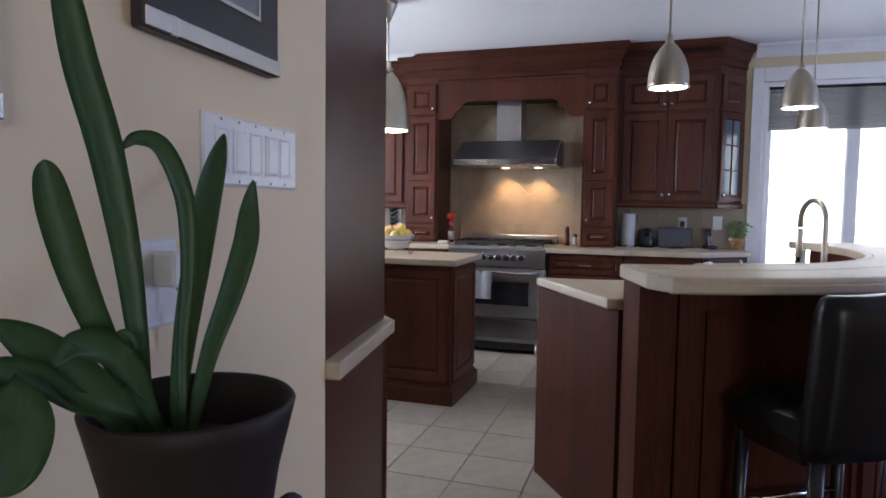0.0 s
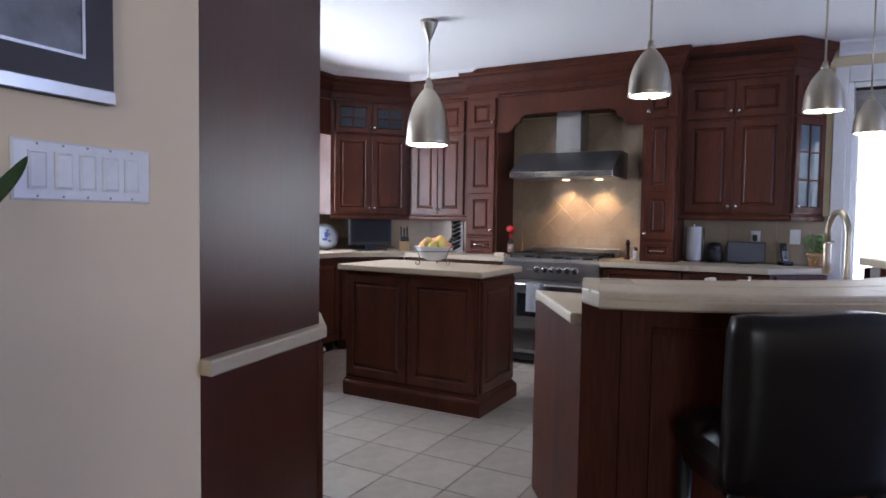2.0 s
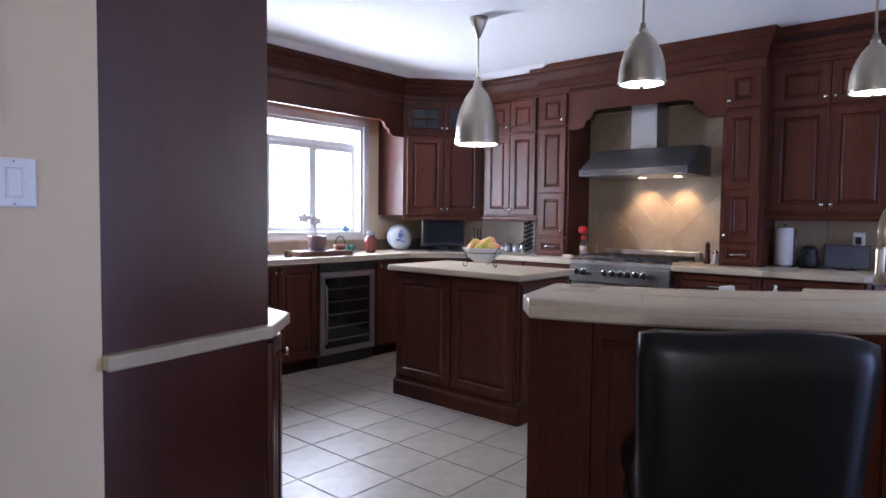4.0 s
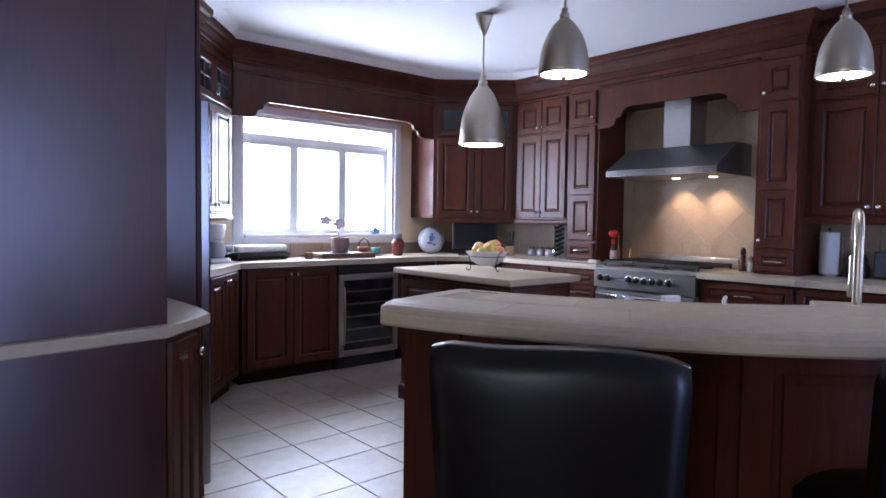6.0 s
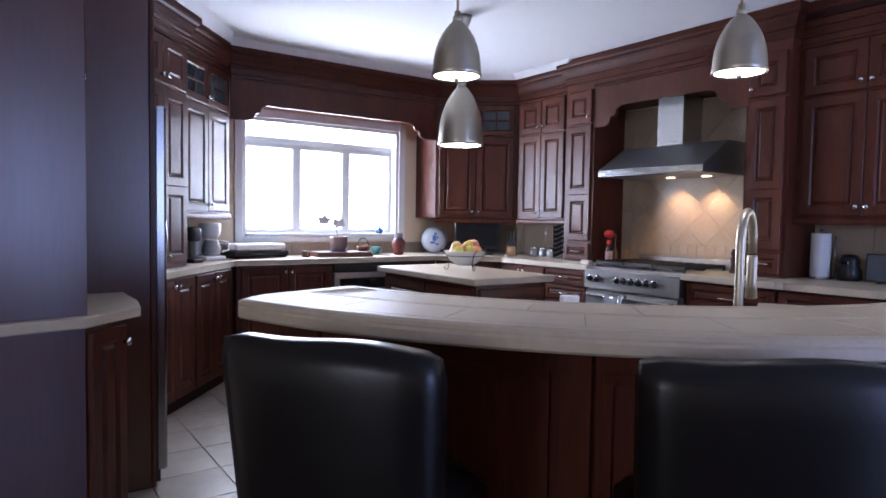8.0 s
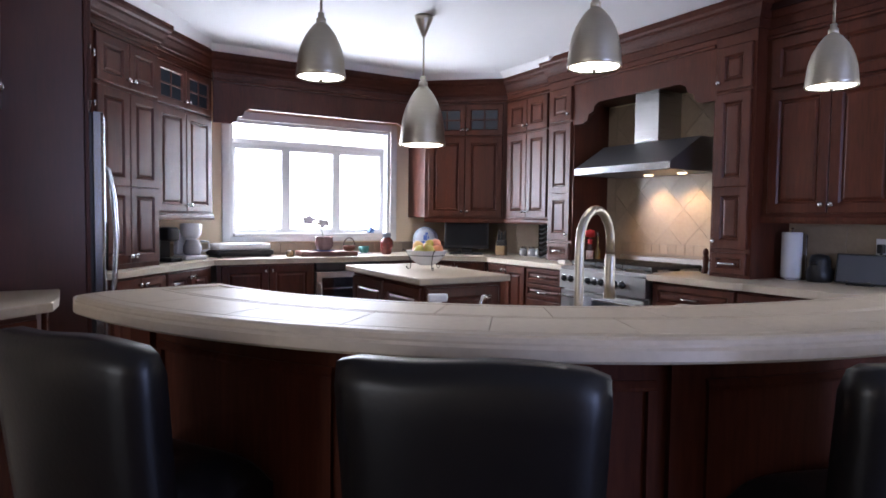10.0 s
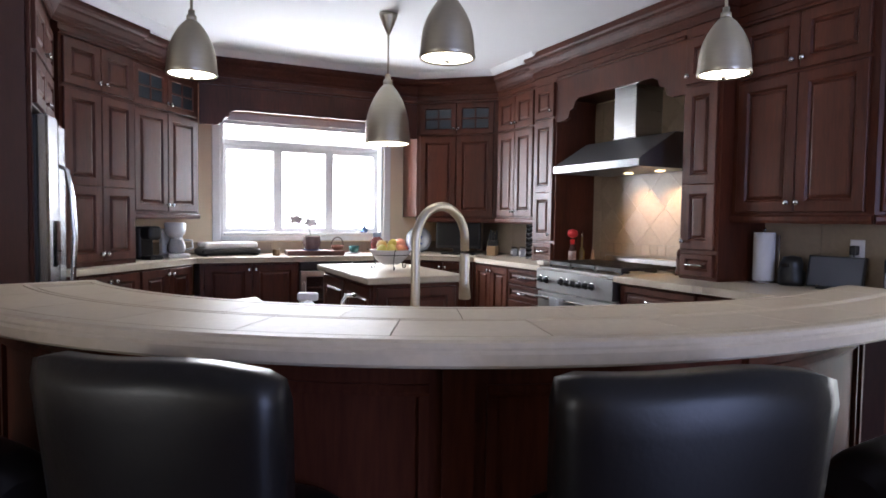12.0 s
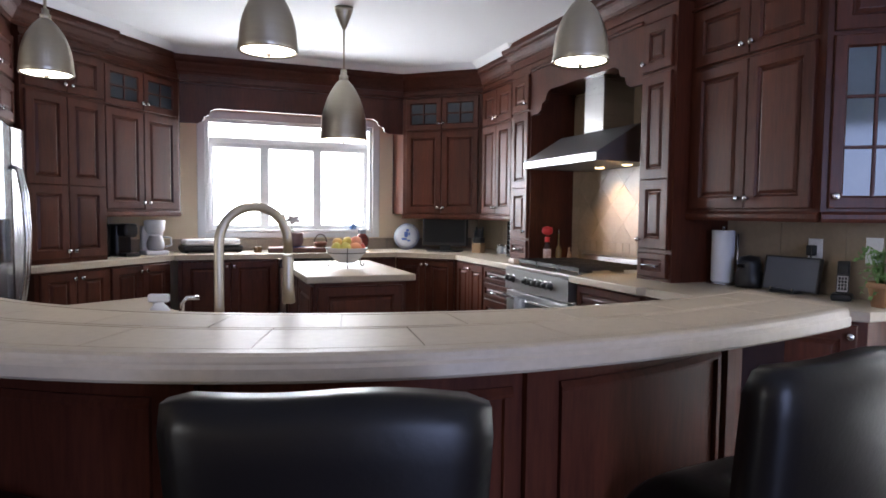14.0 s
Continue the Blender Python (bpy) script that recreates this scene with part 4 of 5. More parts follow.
def stool(x, y, yaw):
    """Seen from behind its back; local x along the back, y towards the bar."""
    ob = thing("bar_stool", turn(x, y, 0, yaw), "black leather bar stool with a padded back and dark legs", "stool", "stools at the bar")
    w, t = 0.46, 0.075
    bm = bmesh.new()
    nx, nz = 14, 10
    grid = {}
    for s, yy in ((0, 0.0), (1, t)):
        for i in range(nx + 1):
            for j in range(nz + 1):
                u, v = i / nx * 2 - 1, j / nz
                ww = w / 2 * (0.93 + 0.07 * v)
                rnd = 0.012 * (abs(u) > 0.99) + 0.010 * (v > 0.99)
                puff = 0.012 * (1 - u ** 4) * (1 - (2 * v - 1) ** 4)
                zz = 0.58 + (0.45 - 0.010 * u * u + 0.004 * math.sin(4 * u)) * v - 0.006 * (abs(u) > 0.99) * (v > 0.99)
                yo = yy + (-puff + rnd if s == 0 else puff - rnd) + 0.02 * u * u - 0.05 * v
                grid[s, i, j] = bm.verts.new((u * (ww - 0.004 * (v > 0.99)), yo, zz))
    for s in (0, 1):
        for i in range(nx):
            for j in range(nz):
                bm.faces.new((grid[s, i, j], grid[s, i + 1, j], grid[s, i + 1, j + 1], grid[s, i, j + 1]))
    for i in range(nx):
        for j in (0, nz):
            bm.faces.new((grid[0, i, j], grid[0, i + 1, j], grid[1, i + 1, j], grid[1, i, j]))
    for j in range(nz):
        for i in (0, nx):
            bm.faces.new((grid[0, i, j], grid[0, i, j + 1], grid[1, i, j + 1], grid[1, i, j]))
    bmesh.ops.recalc_face_normals(bm, faces=bm.faces[:])
    for f in bm.faces:
        f.smooth = True
    part("backrest", bm, LEATHER, ob)
    bm = bmesh.new()
    n = 16
    tops = [[None] * (n + 1) for _ in range(n + 1)]
    for i in range(n + 1):
        for j in range(n + 1):
            u, v = i / n * 2 - 1, j / n * 2 - 1
            dome = 0.05 * (1 - u ** 6) * (1 - v ** 6)
            tuft = -0.022 * max(0, math.cos(2.0 * math.pi * u)) ** 3 * max(0, math.cos(2.0 * math.pi * v)) ** 3
            tops[i][j] = bm.verts.new((u * 0.21, 0.20 + v * 0.14, 0.675 + dome + tuft))
    lows = [[bm.verts.new((v.co.x, v.co.y, 0.615)) for v in row] for row in tops]
    for i in range(n):
        for j in range(n):
            bm.faces.new((tops[i][j], tops[i + 1][j], tops[i + 1][j + 1], tops[i][j + 1])).smooth = True
            bm.faces.new((lows[i][j], lows[i][j + 1], lows[i + 1][j + 1], lows[i + 1][j]))
    for k in range(n):
        for a, b in (((k, 0), (k + 1, 0)), ((n, k), (n, k + 1)), ((k + 1, n), (k, n)), ((0, k + 1), (0, k))):
            bm.faces.new((tops[a[0]][a[1]], lows[a[0]][a[1]], lows[b[0]][b[1]], tops[b[0]][b[1]]))
    bmesh.ops.recalc_face_normals(bm, faces=bm.faces[:])
    part("seat", bm, LEATHER, ob, "tufted black leather seat")
    part("seat_frame", box(-0.20, 0.075, 0.55, 0.20, 0.33, 0.616, 0.006), WOOD_DK, ob)
    for sx in (-1, 1):
        part("leg", tube([(sx * 0.195, 0.03, 0.0), (sx * 0.185, 0.045, 0.58)], 0.019, 8, [0.8, 1.1]), BLACK, ob)
        part("leg", tube([(sx * 0.195, 0.325, 0.0), (sx * 0.185, 0.315, 0.57)], 0.019, 8, [0.8, 1.1]), BLACK, ob)
        part("stretcher", tube([(sx * 0.192, 0.04, 0.22), (sx * 0.192, 0.32, 0.22)], 0.010, 8), BLACK, ob)
    part("footrest", tube([(-0.19, 0.32, 0.34), (0.19, 0.32, 0.34)], 0.010, 10), CHROME, ob, "polished chrome foot rail")
    part("footrest", tube([(-0.19, 0.035, 0.30), (0.19, 0.035, 0.30)], 0.009, 10), CHROME, ob, "polished chrome foot rail")
    return ob


first = stool(-1.148, -2.275, -41)
for x, y, yaw in ((-0.385, -2.672, -18.5), (-1.715, -1.725, -57.0), (0.545, -2.735, 6)):
    copy_thing(first, turn(x, y, 0, yaw))

# ---- backsplash of the side counters ----
for y0, y1, z1, lab in ((-1.875, -0.84, 1.30, "beige stone backsplash behind the paper towels"), (1.04, NORTH - 0.01, 1.265, "beige stone backsplash in the corner")):
    ob = thing("backsplash", turn(EAST - 0.012, y1, COUNTER, -90), lab, "backsplash", kind="structure")
    n = max(1, round((y1 - y0) / 0.30))
    w = (y1 - y0) / n
    for k in range(n):
        part("tile", box(k * w + 0.001, 0.0, 0.001, (k + 1) * w - 0.001, 0.011, z1 - COUNTER - 0.001, 0.001), SPLASH, ob)
ob = thing("backsplash", turn(-1.3, NORTH - 0.012, COUNTER, 0), "beige stone backsplash under the window", "backsplash", kind="structure")
for k in range(11):
    part("tile", box(k * 0.31 + 0.001, 0, 0.001, (k + 1) * 0.31 - 0.001, 0.011, 0.105, 0.001), SPLASH, ob)

# ---- fixtures on the entrance wall ----


def wall_pose(x, z):
    return turn(x, -0.469 + 0.0549 * (x + 2.482), z, 3.14)


sw = thing("light_switch", wall_pose(-2.888, 1.263), "white five-gang plate with rocker switches on the beige wall", "light switch")
part("cover_plate", rings(0, 0, 0.272, 0.106, [(0, 0), (0, -0.003), (0.004, -0.006), (0.006, -0.006)]), PLASTIC, sw)
for k in range(5):
    x = 0.026 + 0.0465 * k
    r = part("rocker", rings(x, 0.020, x + 0.034, 0.087, [(0, -0.006), (0, -0.008), (0.002, -0.0085), (0.004, -0.007 - 0.003 * (k % 2)), (0.005, -0.008 - 0.003 * (k % 2))]), PLASTIC, sw)
    for z in (0.008, 0.099):
        part("screw", moved(lathe([(0, 0), (0.0025, 0), (0.002, 0.001), (0, 0.001)], 10), pose(x + 0.017, -0.006, z, 90)), NICKEL, sw)
FRAMEM = mat("dark_picture_mat", (0.035, 0.028, 0.030), 0.5, bump=0.03)
PHOTO = mat("grey_photo_print", (0.30, 0.31, 0.34), 0.3, second=(0.07, 0.07, 0.08), scale=9, fine=20, bump=0)
BRUSHED = mat("silver_frame_strip", (0.68, 0.66, 0.62), 0.25, metal=1.0, scale=5, stretch=(6, 1, 1), fine=30, bump=0.02)
for x, z, w, h in ((-3.021, 1.447, 0.315, 0.40), (-3.521, 1.31, 0.315, 0.40)):
    pf = thing("picture_frame", wall_pose(x, z), "dark framed grey photograph with a silver lower strip", "picture", "pictures on the beige wall")
    part("mat_board", box(0, -0.022, 0, w, -0.0005, h, 0.003), FRAMEM, pf)
    part("silver_strip", box(0.0, -0.026, 0.0, w, -0.0221, 0.026, 0.002), BRUSHED, pf, "brushed silver strip")
    part("inner_line", rings(0.07, 0.075, w - 0.06, h - 0.06, [(0, -0.0221), (0, -0.025), (0.006, -0.025), (0.006, -0.0221)], True), BRUSHED, pf, "thin pale inner line")
    part("photo", box(0.077, -0.0236, 0.082, w - 0.067, -0.0222, h - 0.067), PHOTO, pf)
ol = thing("wall_outlet", wall_pose(-3.015, 1.075), "white outlet plate with a plugged-in adapter and wire", "outlet")
part("cover_plate", rings(0, 0, 0.07, 0.115, [(0, 0), (0, -0.003), (0.004, -0.006), (0.006, -0.006)]), PLASTIC, ol)
part("adapter", box(0.018, -0.04, 0.055, 0.052, -0.0062, 0.10, 0.004), PLASTIC, ol)
part("wire", tube([(0.035, -0.03, 0.055), (0.045, -0.035, 0.03), (0.05, -0.03, -0.02), (0.03, -0.03, -0.06)], 0.0025, 6), PLASTIC, ol)

# ---- potted plant ----
POTX, POTY, RIM = -3.159, -0.699, 1.055
LEAF = mat("dark_green_leaf", (0.095, 0.17, 0.065), 0.42, second=(0.055, 0.12, 0.05), scale=20, stretch=(8, 8, 1), bump=0.05)
SOIL = mat("potting_soil", (0.03, 0.022, 0.016), 0.95, bump=0.6)
plant = thing("potted_plant", turn(POTX, POTY, 0.74, 0), "long-leaved green plant in a dark brown flared pot", "plant")
H0 = RIM - 0.74
part("pot", lathe([(0, 0.0), (0.054, 0.0), (0.057, 0.004), (0.069, 0.18), (0.079, 0.245), (0.091, 0.295), (0.095, H0 - 0.004), (0.092, H0), (0.088, H0 - 0.004), (0.077, 0.25), (0.075, 0.235), (0, 0.235)], 48),
     mat("dark_plastic_pot", (0.020, 0.014, 0.013), 0.55, scale=5, stretch=(1, 1, 14), bump=0.06, spec=0.3), plant)
part("soil", lathe([(0, 0.262), (0.045, 0.275), (0.0765, 0.250), (0.075, 0.240), (0, 0.240)], 24), SOIL, plant)


def leaf(points, width, twist=0.0):
    """A long folded leaf along a bent line; width across the camera side."""
    pts = [Vector(p) for p in points]
    fine = []
    for i in range(len(pts) - 1):
        p0, p1, p2, p3 = pts[max(i - 1, 0)], pts[i], pts[i + 1], pts[min(i + 2, len(pts) - 1)]
        for k in range(6):
            u = k / 6
            fine.append(0.5 * ((2 * p1) + (p2 - p0) * u + (2 * p0 - 5 * p1 + 4 * p2 - p3) * u * u + (3 * p1 - p0 - 3 * p2 + p3) * u ** 3))
    fine.append(pts[-1])
    bm = bmesh.new()
    rows = []
    n = len(fine) - 1
    for i, p in enumerate(fine):
        u = i / n
        d = (fine[min(i + 1, n)] - fine[max(i - 1, 0)]).normalized()
        side = d.cross(Vector((-math.sin(twist + 0.35), -math.cos(twist + 0.35), 0.15))).normalized()
        w = 0.74 * width * (0.30 * (1 - u) + 0.86 * max(math.sin(math.pi * u ** 1.7), 0.0) ** 0.9 + 0.02)
        nrm = side.cross(d)
        rows.append([bm.verts.new(p + side * w * s + nrm * w * 0.35 * abs(s)) for s in (-0.5, -0.25, 0, 0.25, 0.5)])
    for a, b in zip(rows, rows[1:]):
        for k in range(4):
            bm.faces.new((a[k], a[k + 1], b[k + 1], b[k])).smooth = True
    bmesh.ops.solidify(bm, geom=bm.faces[:], thickness=0.0012)
    bmesh.ops.translate(bm, verts=bm.verts[:], vec=(-POTX, -POTY, -0.74))
    return bm


LEAVES = (
    ([(-3.199, -0.686, 1.049), (-3.199, -0.676, 1.116), (-3.201, -0.666, 1.196), (-3.21, -0.655, 1.281), (-3.227, -0.648, 1.351), (-3.242, -0.648, 1.414), (-3.25, -0.645, 1.45)], 0.040, 0.3),
    ([(-3.201, -0.683, 1.05), (-3.214, -0.666, 1.099), (-3.23, -0.651, 1.159), (-3.242, -0.64, 1.221), (-3.248, -0.636, 1.257), (-3.25, -0.634, 1.27)], 0.040, 0.6),
    ([(-3.174, -0.701, 1.043), (-3.16, -0.69, 1.11), (-3.149, -0.688, 1.178), (-3.149, -0.684, 1.241), (-3.166, -0.675, 1.286), (-3.184, -0.664, 1.293), (-3.192, -0.655, 1.283)], 0.026, 0.2),
    ([(-3.169, -0.692, 1.04), (-3.138, -0.673, 1.099), (-3.069, -0.63, 1.162), (-2.963, -0.564, 1.244), (-2.902, -0.532, 1.299), (-2.875, -0.523, 1.336)], 0.044, 0.5),
    ([(-3.152, -0.697, 1.036), (-3.116, -0.686, 1.089), (-3.064, -0.672, 1.139), (-3.026, -0.664, 1.192), (-3.011, -0.659, 1.231), (-3.004, -0.66, 1.265)], 0.038, 0.5),
    ([(-3.208, -0.69, 1.053), (-3.237, -0.68, 1.077), (-3.26, -0.665, 1.103), (-3.282, -0.652, 1.129), (-3.305, -0.643, 1.149)], 0.048, 0.4),
    ([(-3.204, -0.695, 1.052), (-3.22, -0.691, 1.093), (-3.238, -0.68, 1.118), (-3.26, -0.672, 1.123), (-3.276, -0.669, 1.109)], 0.036, 0.4),
    ([(-3.215, -0.682, 1.054), (-3.25, -0.67, 1.073), (-3.281, -0.661, 1.101), (-3.305, -0.652, 1.114), (-3.319, -0.648, 1.113)], 0.030, 0.4),
    ([(-3.24, -0.672, 1.070), (-3.285, -0.650, 1.100), (-3.309, -0.650, 1.098), (-3.307, -0.675, 1.078), (-3.319, -0.684, 1.048), (-3.335, -0.685, 1.035)], 0.056, 0.4),
    ([(-3.217, -0.68, 1.054), (-3.219, -0.689, 1.102), (-3.217, -0.684, 1.123), (-3.224, -0.677, 1.127)], 0.016, 0.4))
for pts, w, tw in LEAVES:
    pts = [(0.45 * pts[0][0] + 0.55 * POTX, 0.45 * pts[0][1] + 0.55 * POTY, 1.0)] + pts
    part("leaf", leaf(pts, w, tw), LEAF, plant)
stand = thing("plant_stand", turn(POTX, POTY, 0, 0), "black wrought iron plant stand with curled arms", "plant stand")
part("ring", tube([(0.089 * math.cos(a), 0.089 * math.sin(a), 0.86) for a in (2 * math.pi * k / 32 for k in range(33))], 0.005, 8), IRON, stand)
part("base_ring", tube([(0.085 * math.cos(a), 0.085 * math.sin(a), 0.735) for a in (2 * math.pi * k / 24 for k in range(25))], 0.005, 8), IRON, stand)
for k in range(4):
    a = radians(90 * k - 20)
    c, s = math.cos(a), math.sin(a)
    part("leg", tube([(r * c, r * s, z) for r, z in [(0.13, 0.0), (0.11, 0.25), (0.09, 0.5), (0.085, 0.735), (0.085, 0.80), (0.087, 0.86), (0.090, 0.885)] + [(0.110 - 0.020 * math.cos(u), 0.895 + 0.024 * math.sin(u)) for u in (math.pi * m / 8 for m in range(1, 11))] + [(0.125, 0.865), (0.118, 0.86)]], 0.005, 8), IRON, stand)
    part("cross_bar", tube([(-0.09 * c, -0.09 * s, 0.733), (0.09 * c, 0.09 * s, 0.733)], 0.004, 6), IRON, stand) if k < 2 else None

# ---- sink and tap ----
tap = thing("kitchen_tap", turn(-0.504, -1.837, COUNTER, 19), "tall brushed nickel gooseneck tap with a pull-down spray", "tap")
part("base_flange", lathe([(0, 0), (0.028, 0), (0.028, 0.006), (0.020, 0.012), (0.018, 0.05), (0, 0.05)], 20), NICKEL, tap)
R = 0.095
pts = [(0, 0, 0.01), (0, 0, 0.12), (0, 0, 0.28)] + [(R - R * math.cos(a), 0, 0.28 + R * math.sin(a)) for a in (math.pi * k / 14 for k in range(1, 14))] + [(2 * R, 0, 0.25)]
part("spout", tube(pts, 0.0125, 14), NICKEL, tap)
part("spray_head", tube([(2 * R, 0, 0.245), (2 * R, 0, 0.235), (2 * R, 0, 0.16), (2 * R + 0.002, 0, 0.115), (2 * R + 0.002, 0, 0.112)], 0.015, 14, [0.9, 1.0, 1.0, 1.2, 0.9]), NICKEL, tap)
part("lever", tube([(0, -0.018, 0.06), (0, -0.05, 0.065), (0.0, -0.09, 0.085)], 0.006, 8), NICKEL, tap)
sd = thing("soap_dispenser", turn(-0.60, -1.50, COUNTER, 20), "small steel soap dispenser on the sink counter", "dispenser")
part("pump", tube([(0, 0, 0), (0, 0, 0.085), (0.012, 0, 0.10), (0.05, 0, 0.098)], 0.007, 8), CHROME, sd)
sp = thing("spray_bottle", turn(-0.67, -1.356, COUNTER, 160), "white trigger spray bottle on the sink counter", "bottle")
part("bottle", lathe([(0, 0), (0.03, 0), (0.032, 0.01), (0.030, 0.05), (0.012, 0.07), (0, 0.07)], 18), PLASTIC, sp)
part("trigger_head", join(box(-0.03, -0.012, 0.072, 0.035, 0.012, 0.098, 0.006, 2), box(0.012, -0.005, 0.045, 0.02, 0.005, 0.075, 0.002)), PLASTIC, sp)

# ---- on the island ----
fbx, fby = 0.345, 0.54
fb = thing("fruit_bowl", turn(fbx, fby, COUNTER, 0), "white bowl in a curled wire stand on the island", "bowl")
part("bowl", lathe([(0, 0.030), (0.05, 0.033), (0.085, 0.055), (0.115, 0.095), (0.135, 0.130), (0.139, 0.131), (0.138, 0.126), (0.118, 0.092), (0.088, 0.060), (0.05, 0.040), (0, 0.037)], 36), mat("white_ceramic", (0.66, 0.65, 0.66), 0.25, bump=0), fb)
wr = part("wire_stand", tube([(0.122 * math.cos(a), 0.122 * math.sin(a), 0.098) for a in (2 * math.pi * k / 32 for k in range(33))], 0.003, 6), IRON, fb, "dark wire stand")
for k in range(3):
    a = radians(120 * k + 20)
    c, s = math.cos(a), math.sin(a)
    part("wire_leg", tube([(r * c, r * s, z) for r, z in ((0.165, 0.125), (0.160, 0.135), (0.145, 0.125), (0.124, 0.10), (0.105, 0.05), (0.11, 0.01), (0.125, 0.004), (0.137, 0.012), (0.133, 0.025))], 0.003, 6), IRON, wr)


def fruit(name, x, y, z, r, colour, label, tall=1.0):
    prof = [(0, -r * tall)] + [(r * math.sin(math.pi * k / 10) * (1 - 0.12 * (tall - 1) * k), -r * tall * math.cos(math.pi * k / 10)) for k in range(1, 10)] + [(0.004, r * tall * 0.93), (0, r * tall * 0.90)]
    m = mat(name + "_skin", colour, 0.4, second=[c * 0.8 for c in colour], scale=25, bump=0.05)
    return whole(name, lathe(prof, 20), m, label, "fruit", "fruit in the bowl", m=pose(fbx + x, fby + y, COUNTER + z, random.uniform(-25, 25), random.uniform(-25, 25), 0))


fruit("pear", -0.075, -0.03, 0.125, 0.038, (0.55, 0.48, 0.10), "yellow-green pear in the bowl", 1.15)
fruit("pear", -0.02, -0.075, 0.125, 0.040, (0.62, 0.52, 0.12), "yellow pear in the bowl", 1.15)
fruit("apple", 0.045, -0.065, 0.125, 0.042, (0.75, 0.30, 0.14), "orange-red apple in the bowl")
fruit("apple", 0.085, 0.0, 0.128, 0.040, (0.70, 0.12, 0.08), "red apple in the bowl")
fruit("orange", 0.02, 0.0, 0.150, 0.042, (0.80, 0.35, 0.18), "peach-coloured orange on the pile")
fruit("orange", -0.03, 0.06, 0.128, 0.042, (0.80, 0.38, 0.10), "orange in the bowl")
fruit("apple", -0.055, 0.02, 0.158, 0.036, (0.66, 0.40, 0.12), "yellow and red apple on the pile")
fruit("peach", 0.06, -0.015, 0.168, 0.038, (0.82, 0.34, 0.22), "pink peach on top of the pile")
fruit("lemon", -0.01, -0.05, 0.170, 0.032, (0.72, 0.56, 0.12), "yellow lemon on top of the pile", 1.15)
fruit("lemon", 0.05, 0.07, 0.128, 0.036, (0.70, 0.58, 0.10), "yellow lemon in the bowl", 1.2)

# ---- along the window counter ----
cm = thing("coffee_maker", turn(-0.90, 2.10, COUNTER, 20), "white drip coffee maker with a glass carafe", "coffee maker")
part("base", box(-0.09, -0.10, 0, 0.09, 0.10, 0.035, 0.012, 2), PLASTIC, cm)
part("tower", box(-0.085, 0.03, 0.036, 0.085, 0.10, 0.23, 0.012, 2), PLASTIC, cm)
part("filter_basket", lathe([(0, 0.165), (0.05, 0.165), (0.075, 0.20), (0.082, 0.275), (0.06, 0.283), (0, 0.283)], 24, (0, -0.02, 0)), PLASTIC, cm)
cf = part("carafe", lathe([(0, 0.037), (0.055, 0.037), (0.068, 0.06), (0.068, 0.10), (0.05, 0.145), (0.048, 0.155), (0, 0.155)], 24, (0, -0.04, 0)), mat("smoky_glass", (0.42, 0.42, 0.45), 0.06, bump=0), cm, "glass carafe")
part("handle", tube([(0.05, -0.07, 0.145), (0.10, -0.10, 0.14), (0.105, -0.10, 0.08), (0.065, -0.075, 0.065)], 0.008, 8), PLASTIC, cf)
pm2 = thing("pod_machine", turn(-1.10, 1.93, COUNTER, 40), "black pod coffee machine on the counter", "coffee machine")
part("body", box(-0.07, 0.0, 0, 0.07, 0.15, 0.25, 0.03, 4), BLACK, pm2)
part("head", box(-0.06, -0.10, 0.15, 0.06, 0.02, 0.255, 0.03, 4), BLACK, pm2)
part("drip_tray", box(-0.06, -0.11, 0, 0.06, 0.0, 0.03, 0.008, 2), BLACK, pm2)
part("tank", lathe([(0, 0.0), (0.055, 0.0), (0.06, 0.02), (0.06, 0.22), (0.05, 0.24), (0, 0.24)], 20, (-0.12, 0.09, 0)), BLACK, pm2)
gr = thing("electric_griddle", turn(-0.68, 2.16, COUNTER, 12), "black electric griddle with a pale lid on the counter", "griddle")
part("tray", box(0, 0, 0.012, 0.50, 0.25, 0.06, 0.018, 3), BLACK, gr)
part("lid", box(0.02, 0.015, 0.061, 0.48, 0.235, 0.115, 0.022, 3), PLASTIC, gr, "pale cover")
for x in (0.03, 0.47):
    part("foot", box(x - 0.015, 0.03, 0, x + 0.015, 0.22, 0.012), BLACK, gr)
cj = thing("candle_jar", turn(-0.08, 2.18, COUNTER, 0), "small dark glass candle jar", "candle")
part("jar", lathe([(0, 0), (0.03, 0), (0.034, 0.01), (0.032, 0.05), (0.028, 0.055), (0, 0.05)], 20), mat("amber_glass", (0.20, 0.12, 0.06), 0.1, bump=0), cj)
wt = thing("wooden_tray", turn(0.0, 2.11, COUNTER, -6), "reddish wooden box on the counter", "box")
part("box", box(0, 0, 0, 0.50, 0.26, 0.042, 0.006, 2), mat("red_wood", (0.16, 0.055, 0.03), 0.4, second=(0.09, 0.03, 0.018), stretch=(1, 6, 6), bump=0.05), wt)
pt = thing("flower_pot", turn(0.24, 2.22, COUNTER + 0.043, 0), "round ceramic pot with a small orchid stem", "flower pot")
part("pot", lathe([(0, 0), (0.05, 0), (0.072, 0.03), (0.082, 0.07), (0.074, 0.105), (0.08, 0.125), (0.076, 0.128), (0.068, 0.11), (0, 0.10)], 28), mat("mauve_ceramic", (0.16, 0.10, 0.10), 0.25, second=(0.28, 0.19, 0.18), scale=14, bump=0.02), pt)
part("saucer", lathe([(0, -0.001), (0.075, -0.001), (0.095, 0.008), (0.09, 0.008), (0, 0.003)], 24), mat("blue_ceramic", (0.10, 0.13, 0.30), 0.25, bump=0), pt)
